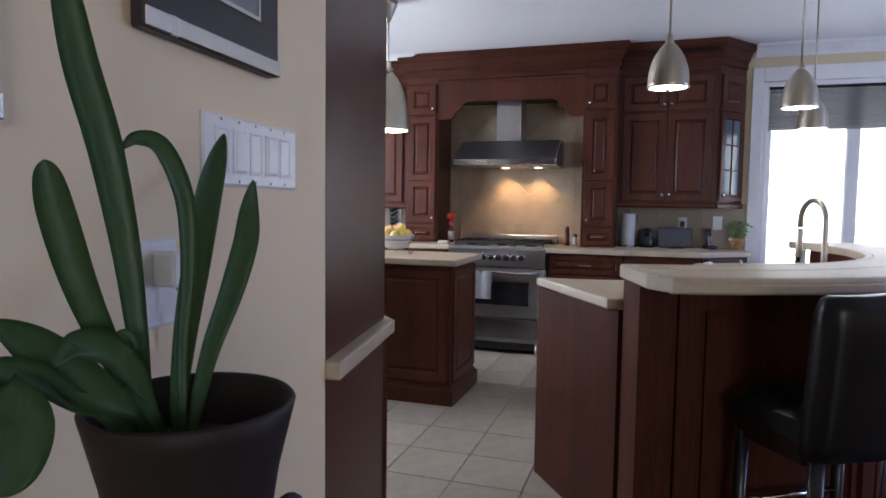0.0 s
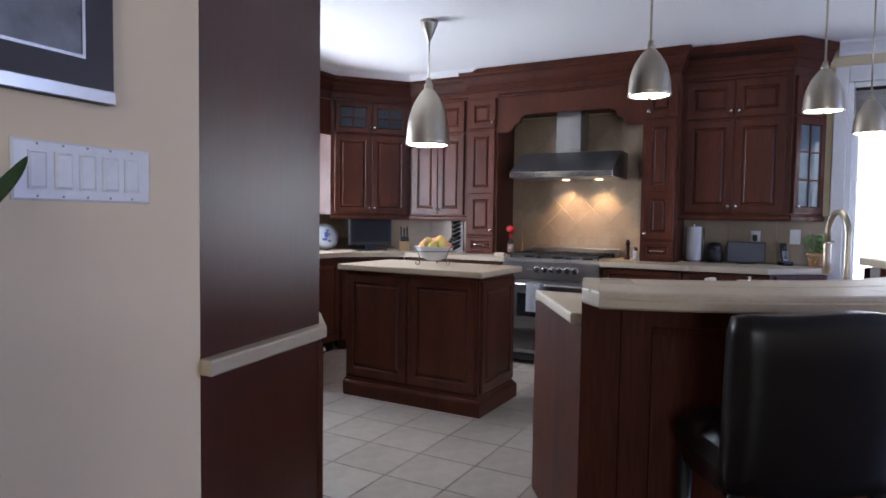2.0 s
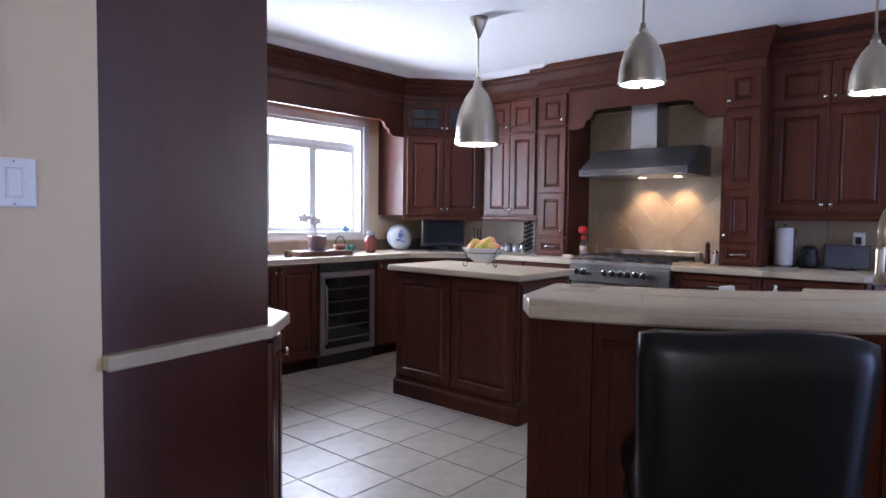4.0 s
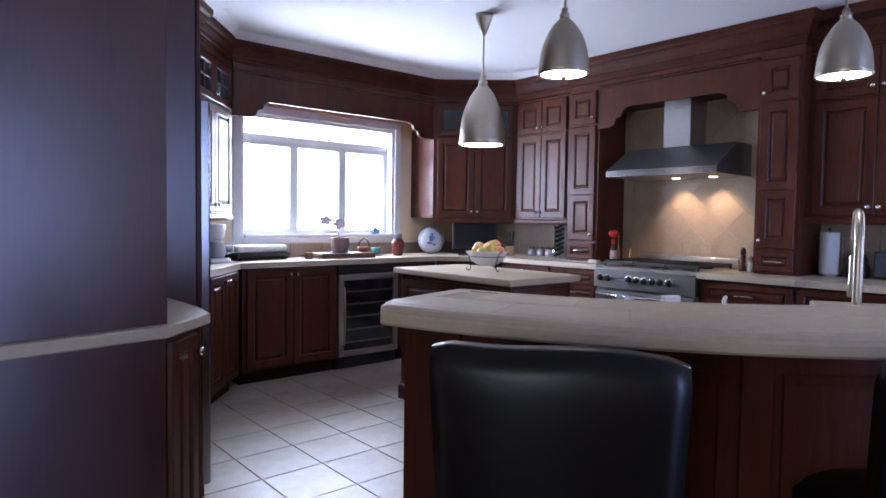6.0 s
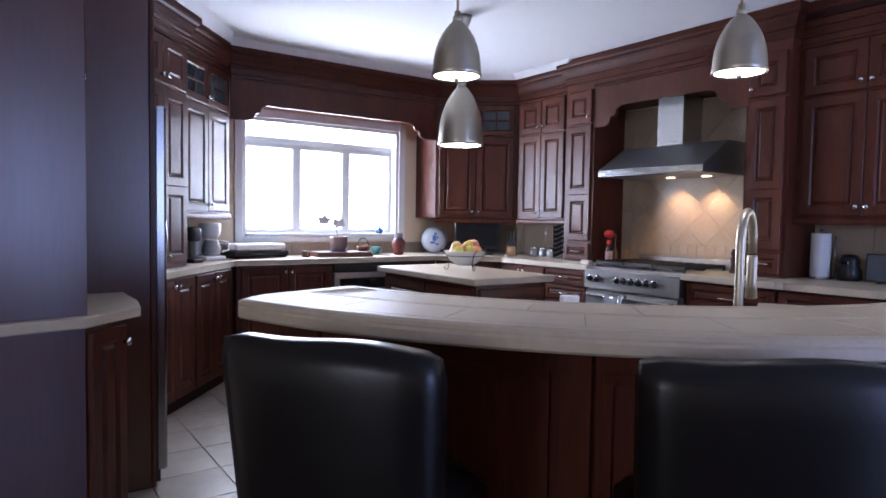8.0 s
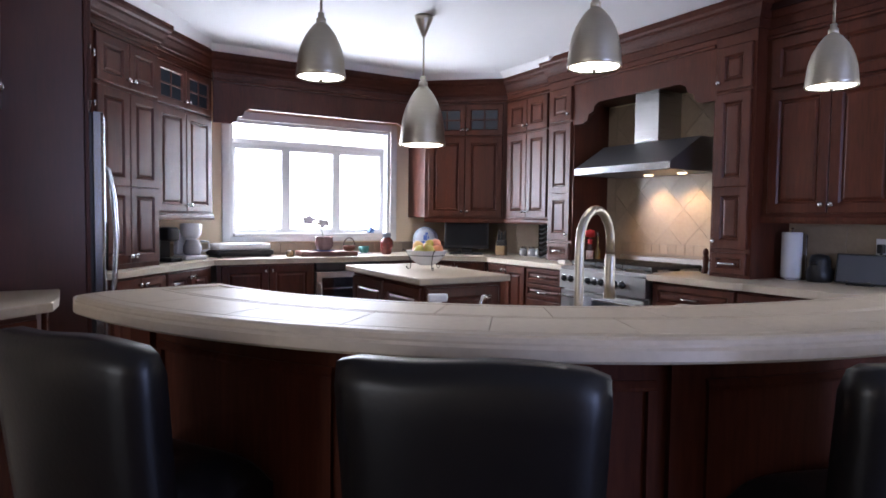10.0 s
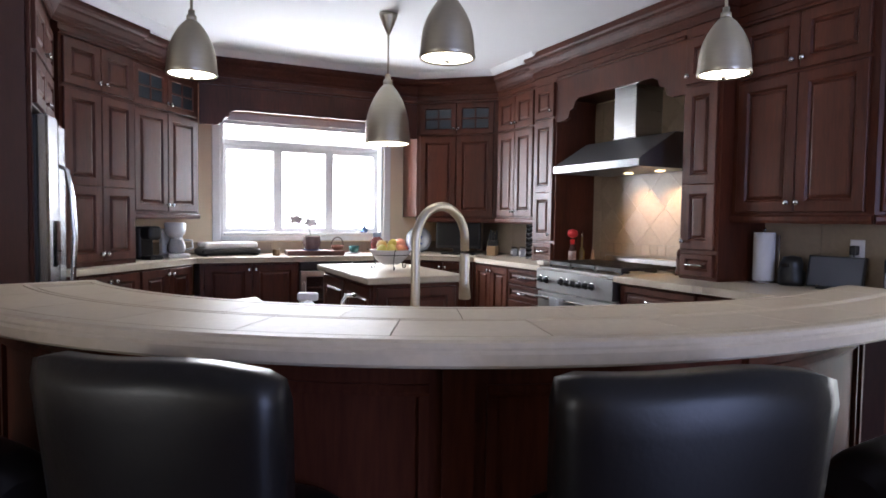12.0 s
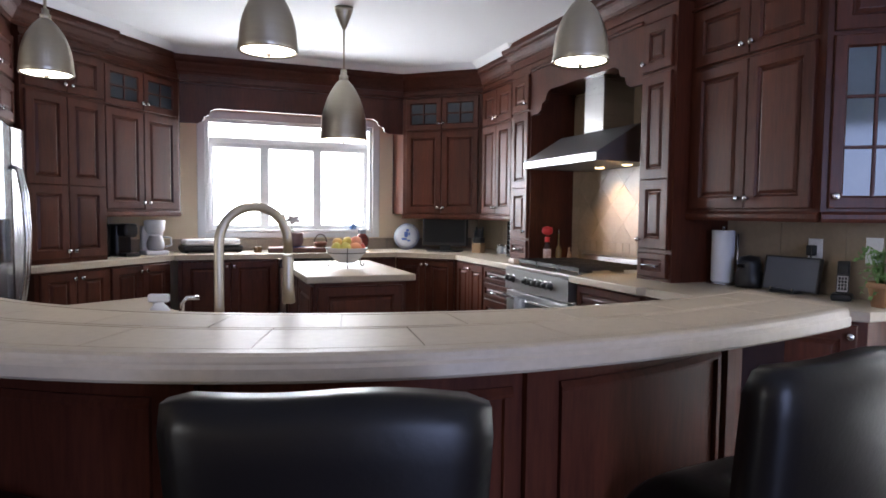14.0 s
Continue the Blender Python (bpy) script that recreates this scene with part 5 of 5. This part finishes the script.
st = part("stem", tube([(0, 0, 0.10), (-0.02, 0, 0.17), (-0.05, -0.01, 0.235)], 0.003, 6), LEAF, pt)
PETAL = mat("white_petal", (0.72, 0.66, 0.68), 0.5, second=(0.60, 0.50, 0.54), scale=30, bump=0)
OUTLINE_DK = mat("dark_outline", (0.09, 0.035, 0.05), 0.5, bump=0)
for fx, fz, tilt in ((-0.14, 0.272, 12), (-0.01, 0.245, -24)):
    part("stalk", tube([(-0.05, -0.01, 0.235), (fx * 0.6 - 0.02, -0.005, fz + 0.01), (fx, 0, fz)], 0.0018, 5), LEAF, st)
    for k in range(5):
        a = radians(72 * k + tilt)
        outline = [(0.0, 0.0), (0.016, 0.013), (0.034, 0.015), (0.046, 0.0), (0.034, -0.015), (0.016, -0.013)]
        turned_ = [(1.55 * (u * math.cos(a) - v * math.sin(a)), 0.95 * (u * math.sin(a) + v * math.cos(a))) for u, v in outline]
        pet = part("petal", moved(prism(turned_, -0.001, 0.001), pose(fx, 0.0015 * k, fz, 90)), PETAL, st)
        # thin dark outline added round the overexposed petal, no part of the flower
        part("petal_outline", tube([(fx + u, 0.0015 * k - 0.003, fz + v) for u, v in turned_[1:]], 0.0024, 5), OUTLINE_DK, pet, "dark outline added round the petal")
bk = thing("small_basket", turn(0.47, 2.20, COUNTER + 0.043, 0), "little wicker basket with a hoop handle", "basket")
part("basket", lathe([(0, 0), (0.035, 0), (0.055, 0.02), (0.06, 0.045), (0.055, 0.045), (0.045, 0.02), (0, 0.006)], 20), mat("wicker", (0.25, 0.10, 0.06), 0.7, scale=40, bump=0.5), bk)
part("handle", tube([(-0.055 * math.cos(math.pi * k / 10), 0, 0.045 + 0.07 * math.sin(math.pi * k / 10)) for k in range(11)], 0.005, 6), mat("dark_cane", (0.07, 0.035, 0.025), 0.6), bk)
cup = thing("teacup", turn(0.66, 2.30, COUNTER, 0), "teal cup on a saucer", "cup")
part("cup", lathe([(0, 0.01), (0.03, 0.01), (0.045, 0.03), (0.05, 0.075), (0.046, 0.075), (0.04, 0.03), (0, 0.02)], 20), mat("teal_glaze", (0.06, 0.19, 0.17), 0.25, bump=0), cup)
part("saucer", lathe([(0, 0), (0.05, 0.002), (0.075, 0.012), (0.07, 0.014), (0, 0.008)], 24), PLASTIC, cup)
vs_ = thing("vase", turn(0.865, 2.24, COUNTER, 0), "red and brown patterned jar with a pale neck", "vase")
part("body", lathe([(0, 0), (0.04, 0), (0.048, 0.02), (0.062, 0.09), (0.058, 0.13), (0.036, 0.155), (0.036, 0.16), (0, 0.16)], 28), mat("red_patterned_glaze", (0.24, 0.035, 0.025), 0.25, second=(0.05, 0.03, 0.03), scale=38, fine=90, bump=0.02), vs_)
part("neck", lathe([(0, 0.161), (0.038, 0.161), (0.038, 0.195), (0.042, 0.20), (0, 0.20)], 24), mat("blue_grey_glaze", (0.30, 0.34, 0.42), 0.25, bump=0), vs_)
bb = thing("glass_bottle", turn(0.86, NORTH + 0.045, WZ0 + 0.025, 0), "small blue glass bottle on the window sill", "bottle")
part("bottle", lathe([(0, 0), (0.03, 0), (0.036, 0.015), (0.034, 0.04), (0.014, 0.055), (0.014, 0.075), (0, 0.075)], 20), mat("blue_glass", (0.12, 0.20, 0.38), 0.1, bump=0), bb)
pl = thing("decorative_plate", pose(1.315, 2.30, COUNTER + 0.004, -12, 0, -30), "white plate with a blue painted motif, leaning on the wall", "plate")
part("plate", moved(lathe([(0, 0.012), (0.07, 0.012), (0.085, 0.004), (0.122, -0.006), (0.126, -0.002), (0.088, 0.012), (0.07, 0.019), (0, 0.019)], 40), pose(0, 0, 0.13, 90)), mat("white_glaze", (0.55, 0.57, 0.61), 0.22, bump=0), pl)
part("rim_line", moved(lathe([(0.108, -0.001), (0.112, -0.001), (0.112, 0.0025), (0.108, 0.0035)], 40), pose(0, -0.001, 0.13, 90)), mat("grey_glaze", (0.20, 0.22, 0.26), 0.3, bump=0), pl)
BLUE = mat("blue_glaze", (0.06, 0.12, 0.40), 0.3, bump=0)
part("blue_rim", moved(lathe([(0.1205, -0.0070), (0.1265, -0.0045), (0.1285, -0.0015), (0.1265, 0.0)], 40), pose(0, 0, 0.13, 90)), BLUE, pl)
for x, z, w, h in ((0.0, 0.145, 0.038, 0.055), (0.012, 0.187, 0.028, 0.022), (-0.018, 0.10, 0.05, 0.022), (0.028, 0.085, 0.028, 0.018), (0.03, 0.15, 0.014, 0.03)):
    part("motif", box(x - w / 2, -0.0215, z - h / 2, x + w / 2, -0.0192, z + h / 2, 0.0006), BLUE, pl)
tv = thing("television", turn(1.60, 1.99, COUNTER, -36), "small black flat television on the corner counter", "television")
part("screen_frame", box(-0.215, -0.02, 0.055, 0.215, 0.03, 0.335, 0.006), BLACK, tv)
part("screen", box(-0.195, -0.0215, 0.085, 0.195, -0.0202, 0.318), mat("matt_screen", (0.008, 0.008, 0.010), 0.45, bump=0, spec=0.25), tv)
part("neck", box(-0.05, 0.0, 0.012, 0.05, 0.02, 0.055), BLACK, tv)
part("stand", box(-0.16, -0.07, 0, 0.16, 0.08, 0.013, 0.004), BLACK, tv)
kb = thing("knife_block", turn(1.83, 1.74, COUNTER, -50), "pale wooden knife block with black handled knives", "knife block")
part("block", box(-0.045, -0.04, 0, 0.045, 0.06, 0.09, 0.004), mat("beech", (0.34, 0.21, 0.10), 0.5, stretch=(1, 1, 6)), kb)
part("upper_block", moved(box(-0.042, -0.03, 0.091, 0.042, 0.055, 0.14, 0.004), pose(0, 0, 0)), BLACK, kb)
for k in range(6):
    x, yy = -0.03 + 0.03 * (k % 3), 0.0 + 0.03 * (k // 3)
    part("knife_handle", box(x - 0.008, yy - 0.007, 0.141, x + 0.008, yy + 0.007, 0.205 + 0.012 * (k % 2) + 0.02 * (k // 3), 0.003), BLACK, kb)
JARG = mat("clear_jar_glass", (0.40, 0.41, 0.44), 0.08, bump=0)
for k, (x, y) in enumerate(((1.99, 1.60), (2.02, 1.51), (2.03, 1.42))):
    j = thing("spice_jar", turn(x, y, COUNTER, 0), "small glass jar with a metal lid and label", "jar", "jars on the counter")
    part("glass", lathe([(0, 0), (0.032, 0), (0.034, 0.01), (0.034, 0.06), (0.028, 0.068), (0, 0.068)], 18), JARG, j)
    part("lid", lathe([(0, 0.0685), (0.031, 0.0685), (0.031, 0.084), (0.027, 0.087), (0, 0.087)], 18), CHROME, j)
    part("paper_label", box(-0.0352, -0.015, 0.018, -0.0345, 0.015, 0.05), PLASTIC, j)
kt = thing("toy_kettle", turn(2.02, 1.31, COUNTER, 0), "round steel canister with a dark lid", "canister")
part("body", lathe([(0, 0), (0.05, 0), (0.062, 0.03), (0.058, 0.08), (0.03, 0.105), (0, 0.11)], 20), CHROME, kt)
part("lid_knob", lathe([(0, 0.108), (0.02, 0.108), (0.018, 0.13), (0, 0.135)], 14), BLACK, kt)
rk = thing("spice_rack", turn(1.905, 1.175, COUNTER, -70), "tall chrome spice rack full of small dark jars", "spice rack")
for x in (-0.055, 0.055):
    part("side", box(x - 0.003, -0.03, 0, x + 0.003, 0.03, 0.30, 0.001), CHROME, rk)
part("back", box(-0.051, 0.022, 0, 0.051, 0.028, 0.30), PLASTIC, rk)
for k in range(7):
    part("jar", moved(lathe([(0, 0), (0.015, 0), (0.015, 0.075), (0, 0.075)], 12), pose(-0.046, 0.0, 0.03 + 0.041 * k, 0, 62, 0)), BLACK, rk)
    part("shelf", moved(box(-0.045, -0.02, 0, 0.045, 0.02, 0.004), pose(0, 0, 0.012 + 0.041 * k, 0, -24, 0)), CHROME, rk)

# ---- round the range ----
rb = thing("sauce_bottle", turn(1.90, 0.625, COUNTER, -90), "bottle with a paper label and a red frilled top", "bottle")
part("bottle", lathe([(0, 0), (0.026, 0), (0.028, 0.01), (0.028, 0.11), (0.014, 0.15), (0.013, 0.20), (0, 0.20)], 20), mat("dark_bottle", (0.07, 0.035, 0.03), 0.15, bump=0), rb)
part("paper_label", lathe([(0.0285, 0.025), (0.0295, 0.025), (0.0295, 0.10), (0.0285, 0.10)], 20), mat("label_paper", (0.62, 0.58, 0.55), 0.8, second=(0.25, 0.10, 0.09), scale=60, bump=0), rb)
part("red_top", join(lathe([(0, 0.20), (0.035, 0.215), (0.042, 0.235), (0.035, 0.262), (0, 0.272)], 14), lathe([(0.012, 0.15), (0.022, 0.16), (0.014, 0.17), (0.022, 0.18), (0.014, 0.19), (0, 0.20)], 14)), mat("red_cloth", (0.62, 0.03, 0.03), 0.7, bump=0.3), rb)
ob_ = thing("oil_bottle", turn(2.02, 0.66, COUNTER, 0), "slim glass oil bottle with a steel pourer", "bottle")
part("bottle", lathe([(0, 0), (0.022, 0), (0.024, 0.008), (0.024, 0.09), (0.008, 0.13), (0.008, 0.21), (0, 0.21)], 16), mat("olive_glass", (0.22, 0.16, 0.06), 0.1, bump=0), ob_)
part("pourer", lathe([(0, 0.21), (0.009, 0.21), (0.004, 0.245), (0, 0.245)], 12), CHROME, ob_)
cn = thing("bell_ornament", turn(2.06, 0.575, COUNTER, 0), "small wooden cone shaker", "shaker")
part("cone", lathe([(0, 0), (0.022, 0), (0.02, 0.02), (0.008, 0.09), (0.009, 0.11), (0, 0.115)], 16), mat("tan_wood", (0.38, 0.22, 0.12), 0.5), cn)
sb = thing("soap_block", turn(1.60, 0.60, COUNTER, -90), "pale stone block on the counter", "block")
part("block", box(-0.045, -0.02, 0, 0.045, 0.03, 0.032, 0.008, 2), mat("pale_marble", (0.58, 0.50, 0.42), 0.5, scale=20), sb)
for x, y, h, lab in ((1.93, -0.43, 0.17, "dark wooden pepper mill"), (1.90, -0.50, 0.11, "small steel and glass shaker")):
    ml = thing("pepper_mill", turn(x, y, COUNTER, 0), lab, "mill")
    part("body", lathe([(0, 0), (0.024, 0), (0.025, 0.01), (0.017, 0.3 * h), (0.021, 0.6 * h), (0.014, 0.7 * h), (0, 0.7 * h)], 16), WOOD if h > 0.15 else JARG, ml)
    part("cap", lathe([(0, 0.7 * h), (0.016, 0.7 * h), (0.020, 0.82 * h), (0.012, 0.95 * h), (0, h)], 16), WOOD if h > 0.15 else CHROME, ml)

# ---- right counter ----
ptw = thing("paper_towel_holder", turn(2.055, -0.935, COUNTER, 0), "white paper towel roll on a steel stand", "paper towel")
part("stand", lathe([(0, 0), (0.078, 0), (0.08, 0.006), (0.074, 0.012), (0.008, 0.014), (0.006, 0.295), (0.010, 0.30), (0.008, 0.312), (0, 0.314)], 28), CHROME, ptw)
part("paper_roll", lathe([(0.02, 0.015), (0.056, 0.015), (0.057, 0.02), (0.057, 0.283), (0.056, 0.286), (0.02, 0.286)], 32), mat("paper_towel", (0.72, 0.72, 0.73), 0.9, fine=200, bump=0.25), ptw)
part("side_rod", tube([(0.03, -0.072, 0.01), (0.03, -0.072, 0.27)], 0.004, 8), CHROME, ptw)
bc = thing("bottle_warmer", turn(2.08, -1.09, COUNTER, -90), "round black countertop appliance", "appliance")
part("body", lathe([(0, 0), (0.062, 0), (0.07, 0.02), (0.068, 0.07), (0.055, 0.09), (0.058, 0.12), (0.045, 0.155), (0, 0.165)], 24), BLACK, bc)
part("dial", box(-0.02, -0.066, 0.10, 0.02, -0.05, 0.12, 0.003), DARKGLASS, bc)
dk = thing("speaker_dock", turn(2.06, -1.19, COUNTER, -84), "flat grey speaker dock leaning on its stand", "speaker")
part("speaker", moved(box(0, 0, 0.012, 0.27, 0.03, 0.17, 0.005, 2), pose(0, 0, 0, -10)), mat("grey_speaker_mesh", (0.10, 0.105, 0.12), 0.6, fine=300, bump=0.3), dk)
part("rim", moved(rings(-0.004, 0.008, 0.274, 0.174, [(0, 0.02), (0, -0.002), (0.006, -0.002), (0.006, 0.0)], True), pose(0, 0, 0, -10)), BLACK, dk)
part("dock_base", box(0.07, -0.05, 0, 0.20, 0.05, 0.014, 0.004), BLACK, dk)
for x in (0.08, 0.19):
    part("clip", box(x - 0.004, -0.052, 0.0141, x + 0.004, -0.046, 0.026), CHROME, dk)
ph = thing("cordless_phone", turn(2.07, -1.60, COUNTER, -58), "silver and black cordless phone standing in its cradle", "phone")
part("cradle", box(-0.04, -0.05, 0, 0.04, 0.05, 0.03, 0.01, 2), BLACK, ph)
hs = part("handset", moved(box(-0.024, -0.012, 0.02, 0.024, 0.012, 0.170, 0.006, 2), pose(0, 0, 0.005, -14)), BLACK, ph, "black handset with a silver keypad")
part("keypad_face", moved(box(-0.020, -0.0135, 0.03, 0.020, -0.0121, 0.10), pose(0, 0, 0.005, -14)), STEEL, hs)
part("screen", moved(box(-0.016, -0.0145, 0.11, 0.016, -0.0122, 0.145), pose(0, 0, 0.005, -14)), DARKGLASS, hs)
for r in range(4):
    for c in range(3):
        part("key", moved(box(-0.016 + 0.0115 * c, -0.0148, 0.038 + 0.015 * r, -0.007 + 0.0115 * c, -0.0136, 0.050 + 0.015 * r), pose(0, 0, 0.005, -14)), BLACK, hs)
hp = thing("trailing_plant", turn(2.04, -1.80, COUNTER, 0), "small trailing green plant in a terracotta pot", "plant")
part("pot", lathe([(0, 0), (0.042, 0), (0.055, 0.075), (0.062, 0.078), (0.062, 0.10), (0.056, 0.10), (0.05, 0.085), (0, 0.085)], 24), mat("terracotta", (0.36, 0.19, 0.09), 0.8, bump=0.2), hp)
LIGHTLEAF = mat("light_green_leaf", (0.20, 0.34, 0.10), 0.45, second=(0.11, 0.22, 0.06), scale=30)
stems, leaves = bmesh.new(), bmesh.new()
rnd = random.Random(4)
for k in range(46):
    a = rnd.uniform(0, 2 * math.pi)
    reach, rise = rnd.uniform(0.03, 0.11), rnd.uniform(0.03, 0.15)
    drop = rnd.uniform(0.0, 0.13) if k % 3 == 0 else 0.0
    pts = [Vector((0.02 * math.cos(a), 0.02 * math.sin(a), 0.09)), Vector((0.6 * reach * math.cos(a), 0.6 * reach * math.sin(a), 0.09 + rise)), Vector((reach * math.cos(a), reach * math.sin(a), 0.09 + rise * 0.8 - drop))]
    stems = join(stems, tube(pts, 0.0012, 4))
    for q in range(7):
        u = 0.35 + 0.65 * q / 6
        p = pts[1].lerp(pts[2], (u - 0.35) / 0.65)
        d = Vector((rnd.uniform(-1, 1), rnd.uniform(-1, 1), rnd.uniform(-0.3, 0.8))).normalized() * rnd.uniform(0.012, 0.026)
        s = d.cross(Vector((rnd.uniform(-1, 1), rnd.uniform(-1, 1), 1))).normalized() * d.length * 0.42
        v = [leaves.verts.new(c) for c in (p, p + d * 0.5 + s, p + d, p + d * 0.5 - s)]
        leaves.faces.new(v)
part("stem_tuft", stems, LIGHTLEAF, hp)
part("foliage", leaves, LIGHTLEAF, hp)
for y, z, plug in ((-1.38, 1.06, True), (-1.66, 1.075, False)):
    o = thing("wall_outlet", turn(EAST - 0.0125, y + 0.037, z, -90), "white outlet plate on the beige backsplash" + (" with a black plug" if plug else ""), "outlet")
    part("cover_plate", rings(0, 0, 0.074, 0.115, [(0, 0), (0, -0.003), (0.004, -0.006), (0.006, -0.006)]), PLASTIC, o)
    for zz in (0.03, 0.068):
        part("socket", rings(0.02, zz, 0.054, zz + 0.026, [(0, -0.006), (0, -0.008), (0.003, -0.0085)]), PLASTIC, o)
    if plug:
        part("plug", box(0.02, -0.045, 0.035, 0.054, -0.0087, 0.085, 0.006, 2), BLACK, o)
        part("cord", tube([(0.037, -0.03, 0.035), (0.045, -0.035, -0.02), (0.03, -0.025, -0.10), (-0.01, -0.02, -0.138)], 0.003, 6), BLACK, o)

# ---- floor tiles, last ----
T = 0.325
cells = []
for i in range(-15, 11):
    for j in range(-18, 9):
        x0, y0 = -0.985 + T * i, 0.035 + T * j
        x1, y1 = min(x0 + T, EAST), min(y0 + T, NORTH)
        x0, y0 = max(x0, WEST), max(y0, SOUTH)
        mx, my = (x0 + x1) / 2, (y0 + y1) / 2
        tiled = my > -0.72 or math.hypot(mx - CX, my - CY) < 1.65 or (mx > 1.0 and my > -2.4)
        if tiled and mx > -2.6 and x1 - x0 > 0.03 and y1 - y0 > 0.03:
            cells.append((abs((x0 + x1) / 2 + 0.6) + abs((y0 + y1) / 2 - 0.3), x0, y0, x1, y1))
cells.sort()
floor = bpy.data.objects["floor"]
shared = {}
rest = bmesh.new()
for k, (_, x0, y0, x1, y1) in enumerate(cells):
    w, d, g, b = x1 - x0, y1 - y0, 0.0025, 0.002
    if k < 300:
        key = (round(w, 3), round(d, 3))
        if key not in shared:
            shared[key] = mesh_of("tile", moved(prism([(-w / 2 + g, -d / 2 + g), (w / 2 - g, -d / 2 + g), (w / 2 - g, d / 2 - g), (-w / 2 + g, d / 2 - g)], -0.012, 0.0, b, 1), Matrix()), TILE)
        ob = new("tile", shared[key])
        ob.parent, ob.location = floor, ((x0 + x1) / 2, (y0 + y1) / 2, 0)
    else:
        vs = [rest.verts.new(c) for c in ((x0 + g, y0 + g, 0), (x1 - g, y0 + g, 0), (x1 - g, y1 - g, 0), (x0 + g, y1 - g, 0))]
        lo = [rest.verts.new((v.co.x, v.co.y, -0.012)) for v in vs]
        rest.faces.new(vs)
        for q in range(4):
            rest.faces.new((vs[q], lo[q], lo[(q + 1) % 4], vs[(q + 1) % 4]))
tagged(part("far_tiles", rest, TILE, floor), kind="stuff")

# ---- unseen dark planks, added to cut light bounced onto the bar ----
PLANKM = mat("unseen_dark_floor", (0.060, 0.030, 0.018), 0.32, second=(0.032, 0.016, 0.010), scale=3, stretch=(0.5, 8, 8), fine=30, bump=0.04)
planks = bmesh.new()
for j in range(48):
    y0 = SOUTH + 0.11 * j
    x = WEST - 0.4 * (j % 3)
    while x < EAST:
        x0, x1 = max(x + 0.001, WEST), min(x + 1.199, EAST)
        cx, cy = (x0 + x1) / 2, y0 + 0.055
        if x1 - x0 > 0.02 and cy < -0.72:
            vs = [planks.verts.new(c) for c in ((x0, y0 + 0.001, -0.0045), (x1, y0 + 0.001, -0.0045), (x1, y0 + 0.109, -0.0045), (x0, y0 + 0.109, -0.0045))]
            planks.faces.new(vs)
        x += 1.2
tagged(part("planks", planks, PLANKM, floor, "unseen dark planks added to cut bounced light"), kind="stuff")
